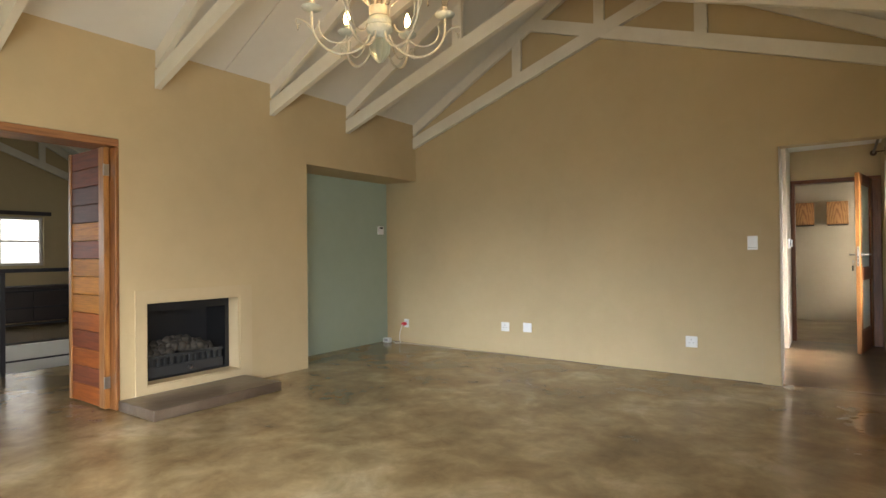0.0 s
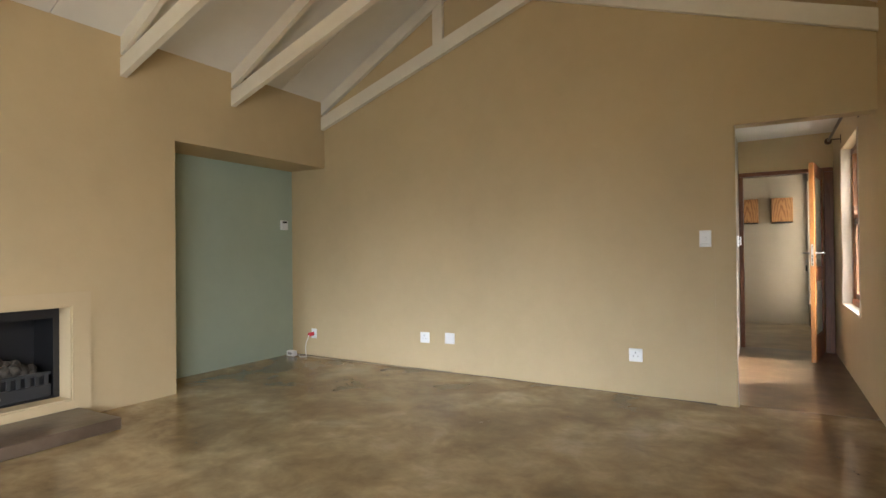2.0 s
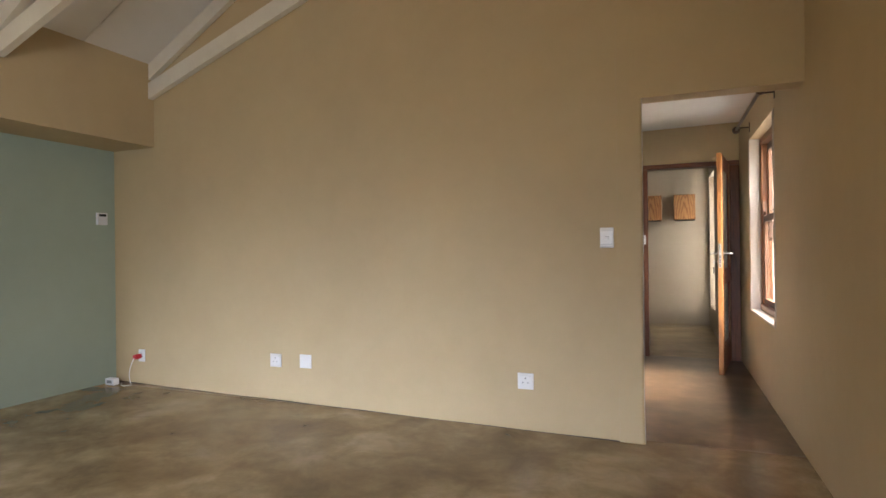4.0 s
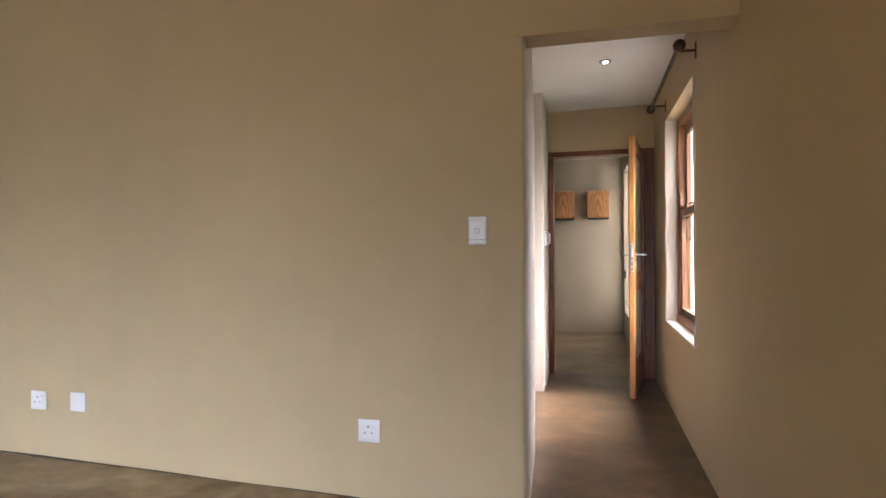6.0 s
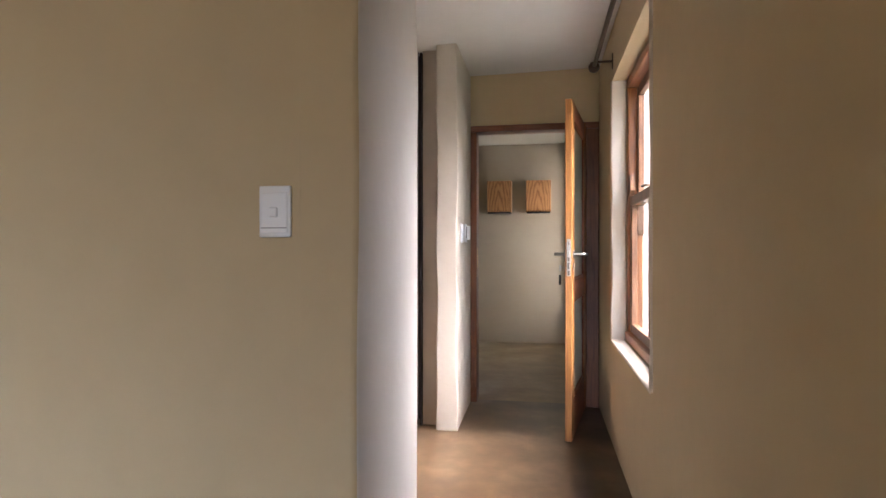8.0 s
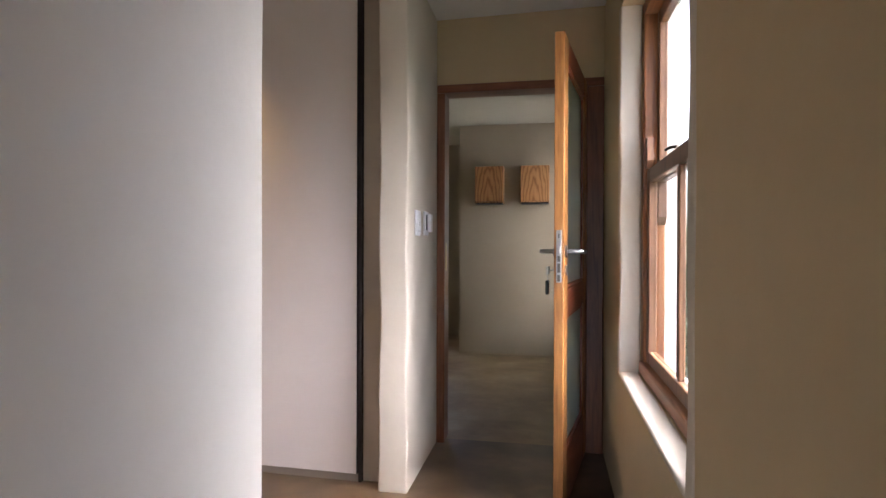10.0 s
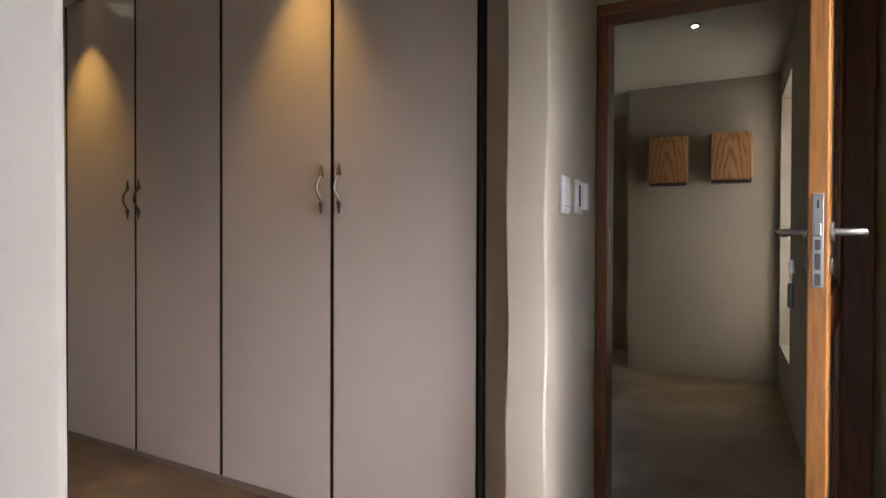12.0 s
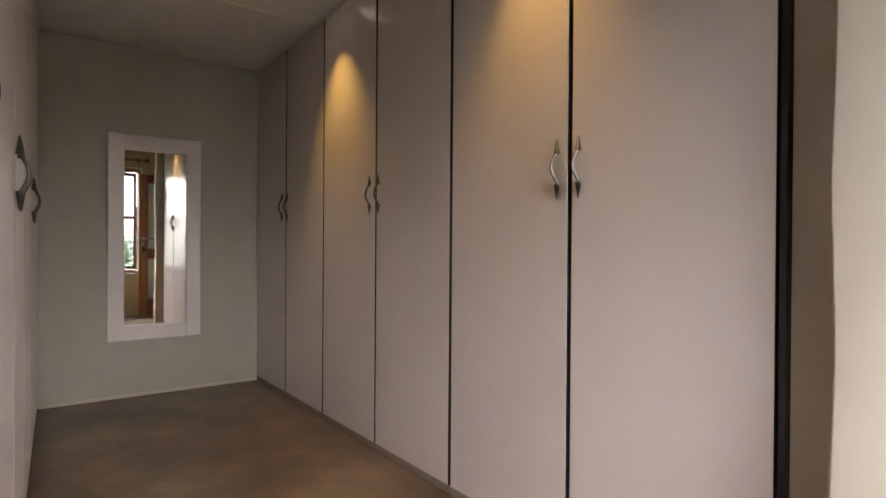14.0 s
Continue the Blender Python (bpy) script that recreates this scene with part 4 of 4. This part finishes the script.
for b0 in ((0.002, 0.05, 0.05, 1.15), (1.0, 1.048, 0.05, 1.15), (0.5, 0.54, 0.05, 1.15)):
    part("window_frame", box(b0[0], b0[1], 0.0, 0.06, b0[2], b0[3], 0.004), FRAME_WOOD, nw)
for z0, z1 in ((0.002, 0.049), (1.151, 1.198)):
    part("window_frame", box(0.002, 1.048, 0.0, 0.06, z0, z1, 0.004), FRAME_WOOD_X, nw)

# ---------------------------------------------------------------- bathroom boxes
for x0, x1, lab in ((0.29, 0.585, "small pine wall cabinet on the bathroom wall"), (0.755, 1.05, "small pine wall cabinet with a slightly open flap")):
    t = thing("wall_cabinet", (x0 + x1) / 2, 11.6, 1.59, lab, "wall cabinet", "pine wall cabinets")
    w = (x1 - x0) / 2
    part("body", box(-w, w, -0.15, -0.001, 0, 0.375, 0.004), PINE, t)
    part("door", box(-w + 0.003, w - 0.003, -0.168, -0.152, 0.012, 0.372, 0.004), PINE, t)
    part("shelf_edge", box(-w + 0.01, w - 0.01, -0.16, -0.002, -0.012, -0.001), BLACK, t)

# ---------------------------------------------------------------- alarm panel and cable
t = thing("alarm_keypad", -4.14, 5.98, 1.50, "small white alarm keypad on the green wall by the corner", "keypad", rz=90)
part("case", box(-0.05, 0.05, -0.028, -0.0005, -0.055, 0.055, 0.006), WHITE_PLASTIC, t)
part("display", box(-0.035, 0.035, -0.0295, -0.0278, 0.022, 0.044), SCREEN, t)
t = thing("adaptor", -4.04, 6.0, 0, "small white power adaptor on the floor in the corner", "adaptor")
part("case", box(-0.055, 0.055, -0.03, 0.03, 0.0, 0.06, 0.008), WHITE_PLASTIC, t)
part("label", box(-0.03, 0.03, -0.0312, -0.0302, 0.018, 0.044), GREY_PLASTIC, t)
t = thing("power_cable", -3.80, 6.06, 0.26, "white cable with a red plug hanging from the socket", "cable")
bm = bmesh.new()
add_lathe(bm, [(0.0, -0.03), (0.02, -0.03), (0.024, -0.01), (0.022, 0.033), (0.0, 0.0335)], 14, (0, 0, -0.005), 'y')
part("plug", bm, RED_PLASTIC, t, "round red plug", True)
bm = bmesh.new()
pts = []
for i in range(21):
    s = i / 20
    pts.append((-0.02 * math.sin(s * 2.4) - 0.02 * s ** 2, -0.03 - 0.03 * math.sin(s * 3.0), -0.01 - 0.245 * s))
for i in range(1, 12):
    s = i / 11
    pts.append((-0.035 - 0.11 * s, -0.034 - 0.05 * math.sin(s * 3.1) , -0.2555 + 0.012 * s * s))
add_tube(bm, pts, 0.0035, 6)
part("cord", bm, WHITE_PLASTIC, t, smooth=True)

# ---------------------------------------------------------------- chandelier
CHX, CHY, CHZ = -1.1, 2.58, 2.22
ch = thing("chandelier", CHX, CHY, CHZ, "distressed ivory metal chandelier with candle bulbs and glass drops", "chandelier")
bm = bmesh.new()
add_lathe(bm, [(0.0, 0.0), (0.012, 0.002), (0.03, 0.02), (0.05, 0.05), (0.055, 0.09), (0.045, 0.12), (0.02, 0.135), (0.0, 0.136)], 40, flute=0.07, flutes=10)
part("glass_finial", bm, FROSTED, ch, "ribbed glass bottom finial", True)
bm = bmesh.new()
add_lathe(bm, [(0.0, 0.137), (0.03, 0.137), (0.045, 0.15), (0.07, 0.17), (0.075, 0.19), (0.06, 0.205), (0.068, 0.22), (0.062, 0.24), (0.05, 0.25), (0.0, 0.25)], 28)
part("hub", bm, VERDIGRIS, ch, "pale green turned hub", True)
bm = bmesh.new()
add_lathe(bm, [(0.0, 0.251), (0.055, 0.251), (0.058, 0.30), (0.05, 0.305), (0.0, 0.305)], 24)
part("collar", bm, IVORY, ch, smooth=True)
bm = bmesh.new()
add_lathe(bm, [(0.0, 0.306), (0.045, 0.306), (0.05, 0.36), (0.036, 0.44), (0.05, 0.5), (0.03, 0.56), (0.0, 0.56)], 24)
part("glass_column", bm, CRYSTAL, ch, "glass centre column", True)
bm = bmesh.new()
add_tube(bm, [(0, 0, 0.3), (0, 0, roof_z(CHX) - CHZ - 0.02)], 0.011, 8)
add_lathe(bm, [(0.0, 0.561), (0.05, 0.561), (0.06, 0.6), (0.025, 0.64), (0.0, 0.645)], 20)
part("stem", bm, IVORY, ch, smooth=True)
NARM = 6
for i in range(NARM):
    a = radians(360 * i / NARM + 164)
    c, s = math.cos(a), math.sin(a)

    def rot(r, h, c=c, s=s):
        return (c * r * 0.86, s * r * 0.86, h)
    bm = bmesh.new()
    prof = []
    for k in range(25):
        u = k / 24
        if u < 0.75:
            v = u / 0.75
            ang_ = math.pi * (1.0 + v)
            prof.append((0.235 + 0.185 * math.cos(ang_), 0.205 + 0.165 * math.sin(ang_)))
        else:
            v = (u - 0.75) / 0.25
            prof.append((0.42, 0.205 + 0.06 * v))
    add_tube(bm, [rot(r, h) for r, h in prof], 0.0068, 8)
    sc = [(0.27 + 0.11 * math.cos(math.pi * (1.1 + 1.0 * k / 14)), 0.19 + 0.09 * math.sin(math.pi * (1.1 + 1.0 * k / 14))) for k in range(15)]
    add_tube(bm, [rot(r, h) for r, h in sc], 0.004, 6)
    curl = [(0.38 + 0.12 * k / 12, 0.1 + 0.12 * k / 12 + 0.03 * math.sin(math.pi * k / 12)) for k in range(13)]
    curl += [(0.5 + 0.016 * math.sin(math.pi * k / 6), 0.204 + 0.016 * math.cos(math.pi * k / 6)) for k in range(1, 9)]
    add_tube(bm, [rot(r, h) for r, h in curl], 0.005, 6, lambda u: 1 - 0.4 * u)
    up = [(0.05 + 0.11 * math.sin(math.pi * k / 14), 0.3 + 0.26 * k / 14) for k in range(15)]
    add_tube(bm, [rot(r, h) for r, h in up], 0.006, 6)
    arm = part("arm", bm, IVORY, ch, smooth=True)
    px, py, _ = rot(0.42, 0)
    bm = bmesh.new()
    add_lathe(bm, [(0.0, 0.263), (0.02, 0.263), (0.05, 0.275), (0.056, 0.285), (0.05, 0.289), (0.0, 0.283)], 20, (px, py, 0))
    part("drip_pan", bm, VERDIGRIS, arm, "pale green drip pan", True)
    bm = bmesh.new()
    add_lathe(bm, [(0.0, 0.2835), (0.015, 0.2835), (0.015, 0.325), (0.0, 0.326)], 14, (px, py, 0))
    part("candle_sleeve", bm, IVORY, arm, smooth=True)
    bm = bmesh.new()
    add_lathe(bm, [(0.0, 0.3265), (0.011, 0.328), (0.018, 0.35), (0.0175, 0.37), (0.008, 0.4), (0.0, 0.415)], 16, (px, py, 0))
    part("bulb", bm, BULB if i in (0, 2, 3, 5) else CRYSTAL, arm, "candle bulb", True)
    bm = bmesh.new()
    add_lathe(bm, [(0.0, 0.0), (0.005, 0.008), (0.007, 0.02), (0.0, 0.035)], 8, rot(0.505, 0.155))
    part("glass_drop", bm, CRYSTAL, arm, "small clear glass drop", True)

# ---------------------------------------------------------------- the next room, seen past the folding doors
FLX = -5.95                   # edge of the landing
FLX2 = -8.2                   # edge of the landing across the stairwell
FARX = -11.2
NW0, NW1, NWZ0, NWZ1 = 3.22, 4.54, 1.04, 1.93
bm = bmesh.new()
for y0, y1, z0, z1 in ((-3.2, -0.7, -2.6, 5.2), (-0.7, 1.9, -2.6, 0.7), (-0.7, 1.9, 2.3, 5.2), (1.9, NW0, -2.6, 5.2), (NW0, NW1, -2.6, NWZ0), (NW0, NW1, NWZ1, 5.2), (NW1, 6.3, -2.6, 5.2)):
    add_box(bm, FARX - 0.2, FARX, y0, y1, z0, z1)
structure("wall_far_west", bm, WALL, "tan plastered far wall of the next room", "wall")
bm = bmesh.new()
add_box(bm, FARX, TW, 6.2, 6.4, -2.6, 3.0)
add_box(bm, FARX, TW, -3.25, -3.0, -2.6, 3.0)
structure("wall_far_sides", bm, WALL, "tan plastered side walls of the next room", "wall")
bm = bmesh.new()
add_prism(bm, [(6.2, 2.5), (1.6, 5.05), (-3.1, 2.5), (-3.1, 2.6), (1.6, 5.15), (6.2, 2.6)], 'x', FARX - 0.1, TW)
add_prism(bm, [(6.2, 2.5), (1.6, 5.05), (-3.1, 2.5)], 'x', TW - 0.02, TW + 0.05)
structure("ceiling_next_room", bm, WHITE_CEILING, "white board ceiling of the next room", "ceiling")
structure("floor_lower", box(FARX, FLX, -3.0, 6.1, -2.7, -2.6), SCREED, "polished screed floor of the storey below", "floor")
structure("floor_far", box(FARX, FLX2, -3.0, 6.1, -0.1, 0.0), SCREED, "polished screed landing across the stairwell", "floor")
structure("wall_stairwell", box(FLX - 0.05, FLX - 0.001, -3.0, 6.1, -2.6, -0.001), WALL, "plastered edge of the stairwell", "wall")
structure("beam", box(FLX2 + 0.001, FLX2 + 0.1, -3.0, 6.1, -0.42, 0.002), WHITE_CEILING, "white painted edge beam across the stairwell", "beam")
for x in (FARX + 0.05, -9.2, -7.2, -5.2):
    t = thing("roof_truss", x, 1.6, 0, "cream painted truss in the next room", "roof truss", "next room trusses")
    for s in (1, -1):
        bm = bmesh.new()
        add_prism(bm, [(-s * 4.6, 2.15), (s * 0.7, 4.27), (s * 0.7, 4.41), (-s * 4.6, 2.29)], 'x', -0.02 + s * 0.0005, 0.02 + s * 0.0005)
        part("lower_chord", bm, TRUSS, t)
        bm = bmesh.new()
        add_prism(bm, [(-s * 4.6, 2.36), (0, 4.86), (0, 5.0), (-s * 4.6, 2.5)], 'x', -0.02, 0.02)
        part("upper_chord", bm, TRUSS, t)
        for u in (2.9, 1.7):
            part("strut", box(-0.018, 0.018, -s * u - 0.05, -s * u + 0.05, 2.15 + 0.4 * (4.6 - u) + 0.03, 2.4 + 0.543 * (4.6 - u)), TRUSS, t)
cab = thing("sideboard", FARX + 0.3, 3.4, 0, "long dark wooden sideboard beneath the far window", "sideboard")
part("carcass", box(-0.28, 0.22, -1.6, 1.6, 0.06, 0.64, 0.006), WINDOW_BLIND, cab)
part("top", box(-0.29, 0.25, -1.64, 1.64, 0.641, 0.68, 0.006), WINDOW_BLIND, cab)
for i in range(4):
    part("door", box(0.2215, 0.24, -1.58 + i * 0.79, -0.81 + i * 0.79, 0.09, 0.62, 0.004), WINDOW_BLIND, cab)
for y in (-1.5, 1.5):
    part("foot", box(-0.2, 0.15, y - 0.04, y + 0.04, 0.0, 0.059), WINDOW_BLIND, cab)
rail = thing("railing", -5.85, 2.3, 0, "black steel landing railing with horizontal bars", "railing")
for y in (-4.6, -3.1, -1.6, -0.0, 1.5, 3.0):
    part("post", box(-0.022, 0.022, y - 0.022, y + 0.022, 0.0, 1.03, 0.003, 1), DARK_STEEL, rail)
part("top_rail", box(-0.035, 0.035, -5.2, 3.7, 1.031, 1.07, 0.005), DARK_STEEL, rail)
for z in (0.14, 0.32, 0.50, 0.67, 0.84):
    bm = bmesh.new()
    add_tube(bm, [(0, -5.2, z), (0, 3.7, z)], 0.01, 8)
    part("bar", bm, DARK_STEEL, rail)
w2 = thing("window_2", FARX, NW0, NWZ0, "white framed window with a dark blind rail in the next room", "window", kind="structure")
ww, wh = NW1 - NW0, NWZ1 - NWZ0
for b0 in ((0.002, 0.05, 0, wh), (ww - 0.05, ww - 0.002, 0, wh), (0.05, ww - 0.05, 0, 0.05), (0.05, ww - 0.05, wh - 0.05, wh - 0.002), (ww / 2 - 0.02, ww / 2 + 0.02, 0.05, wh - 0.05)):
    part("window_frame", box(-0.12, -0.06, *b0, 0.004), WHITE_FRAME, w2)
part("glazing_bar", box(-0.11, -0.07, 0.05, ww - 0.05, wh / 2 - 0.015, wh / 2 + 0.015), WHITE_FRAME, w2)
part("pane", box(-0.093, -0.089, 0.04, ww - 0.04, 0.04, wh - 0.04), CLEAR, w2).visible_shadow = False
part("pelmet", box(0.002, 0.07, -0.1, ww + 0.1, wh + 0.03, wh + 0.1, 0.005), WINDOW_BLIND, w2, "dark curtain rail")

# glazed doors behind
gd = thing("glazed_doors", GX0, SY - 0.12, 0, "wide hardwood framed glazed doors", "glazed doors", kind="structure")
gw = GX1 - GX0
for i in range(5):
    xx = (gw - 0.08) * i / 4
    part("stile", box(xx, xx + 0.08, -0.03, 0.03, 0.081, GZ - 0.08), FRAME_WOOD, gd)
part("head", box(0, gw, -0.03, 0.03, GZ - 0.079, GZ - 0.002), FRAME_WOOD_X, gd)
part("bottom_rail", box(0, gw, -0.03, 0.03, 0.002, 0.08), FRAME_WOOD_X, gd)

# window in the east wall behind
ew = thing("window_3", EX, VY0, VZ0, "wide hardwood framed window", "window", kind="structure")
vw, vh = VY1 - VY0, VZ1 - VZ0
for b0 in ((0.002, 0.06, 0.0, vh), (vw - 0.06, vw - 0.002, 0.0, vh), (vw / 2 - 0.04, vw / 2 + 0.04, 0.06, vh - 0.06)):
    part("window_frame", box(0.1, 0.19, *b0, 0.005), FRAME_WOOD, ew)
for b0 in ((0.06, vw - 0.06, 0.0, 0.06), (0.06, vw - 0.06, vh - 0.06, vh)):
    part("window_frame", box(0.1, 0.19, *b0, 0.005), FRAME_WOOD_Y, ew)

# unseen roofs, added to stop light leaks; the flat one's eaves cut steep skylight
bm = bmesh.new()
for s_ in (-1, 1):
    xe = WX - 0.5 if s_ < 0 else EX + 0.6
    add_prism(bm, [(xe, roof_z(xe) + 0.12), (CX, roof_z(CX) + 0.12), (CX, roof_z(CX) + 0.2), (xe, roof_z(xe) + 0.2)], 'y', SY - 0.5, NY + 0.5)
structure("roof", bm, DARK_STEEL, "unseen pitched roof added to keep stray daylight out", "roof")
structure("roof_sky_block", box(MX - 0.3, EO + 0.4, NY + 0.35, 13.3, 2.96, 3.05), DARK_STEEL, "unseen flat roof added over the passage, its eaves cutting steep skylight", "roof")

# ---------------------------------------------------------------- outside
# self-lit sheet added so that the far window shows plain white
WHITE_SHEET = glow("glowing_white_sheet", (1.0, 1.0, 1.0), 0.05)
nodes_of(WHITE_SHEET)[2].inputs["Base Color"].default_value = (0.05, 0.05, 0.05, 1)
structure("backdrop", box(-64, -62, -50, 60, -3.1, 34), WHITE_SHEET, "glowing white sheet added to whiten the next room's far window", "distance")
bm = bmesh.new()
add_box(bm, -900, 900, -900, 900, -3.2, -3.0)
structure("ground", bm, GRASS, "rough green ground below the house", "ground")


def tree(x, y, h, spread, seed, leaves):
    rnd = random.Random(seed)
    t = thing("tree", x, y, -3.0, "dense green leafy tree outside the window", "tree", "trees outside")
    bm = bmesh.new()
    add_tube(bm, [(0, 0, 0), (0.1, 0.05, h * 0.25), (-0.05, 0.1, h * 0.5), (0.0, 0.0, h * 0.8)], 0.16, 8, lambda u: 1 - 0.75 * u)
    clumps = []
    for i in range(46):
        a, e = rnd.uniform(0, 6.28), rnd.uniform(0.14, 1.0)
        rr = spread * math.sqrt(rnd.random()) * (1.15 - 0.6 * abs(e - 0.6))
        p = Vector((rr * math.cos(a), rr * math.sin(a), h * e * rnd.uniform(0.85, 1.0)))
        clumps.append((p, rnd.uniform(0.35, 0.75) * spread * 0.42))
        b = Vector((0, 0, h * 0.25 + 0.4 * h * rnd.random() * 0.8))
        add_tube(bm, [b, b.lerp(p, 0.5) + Vector((0, 0, 0.15)), p], 0.03, 5, lambda u: 1 - 0.8 * u)
    part("trunk", bm, BARK, t, smooth=True)
    vs, fs = [], []
    for i in range(leaves):
        p, r = rnd.choice(clumps)
        d = Vector((rnd.gauss(0, 1), rnd.gauss(0, 1), rnd.gauss(0, 1))).normalized()
        q = p + d * r * (0.35 + 0.7 * rnd.random())
        n = (d + Vector((rnd.gauss(0, 0.6), rnd.gauss(0, 0.6), rnd.gauss(0.3, 0.6)))).normalized()
        u = n.orthogonal().normalized()
        w = n.cross(u)
        sz = rnd.uniform(0.05, 0.09)
        a = rnd.uniform(0, 6.28)
        uu, ww_ = u * math.cos(a) + w * math.sin(a), w * math.cos(a) - u * math.sin(a)
        k = len(vs)
        vs += [q - uu * sz, q + ww_ * sz * 0.45 + n * sz * 0.12, q + uu * sz, q - ww_ * sz * 0.45 + n * sz * 0.12]
        fs.append((k, k + 1, k + 2, k + 3))
    me = bpy.data.meshes.new("crown")
    me.from_pydata(vs, [], fs)
    me.materials.append(LEAVES)
    ob = new("crown", me)
    ob.parent = t
    return t


for x, y, h, spread, seed, leaves in ((9.5, 12.5, 4.7, 1.9, 1, 26000), (7.0, 15.5, 4.9, 2.0, 2, 26000), (11.0, 17.5, 5.5, 2.4, 3, 26000), (12.5, 9.0, 4.8, 2.2, 4, 20000), (7.8, 10.0, 3.6, 1.7, 5, 20000), (5.9, 12.4, 3.7, 1.6, 6, 22000), (14.5, 14.0, 5.6, 2.8, 7, 20000), (5.2, 17.0, 5.0, 2.1, 8, 22000), (8.6, 21.0, 5.6, 2.6, 9, 20000), (4.4, 10.3, 2.4, 1.1, 10, 18000), (5.0, 14.4, 3.4, 1.6, 11, 20000), (6.6, 8.0, 3.0, 1.5, 12, 16000)):
    tree(x, y, h, spread, seed, leaves)
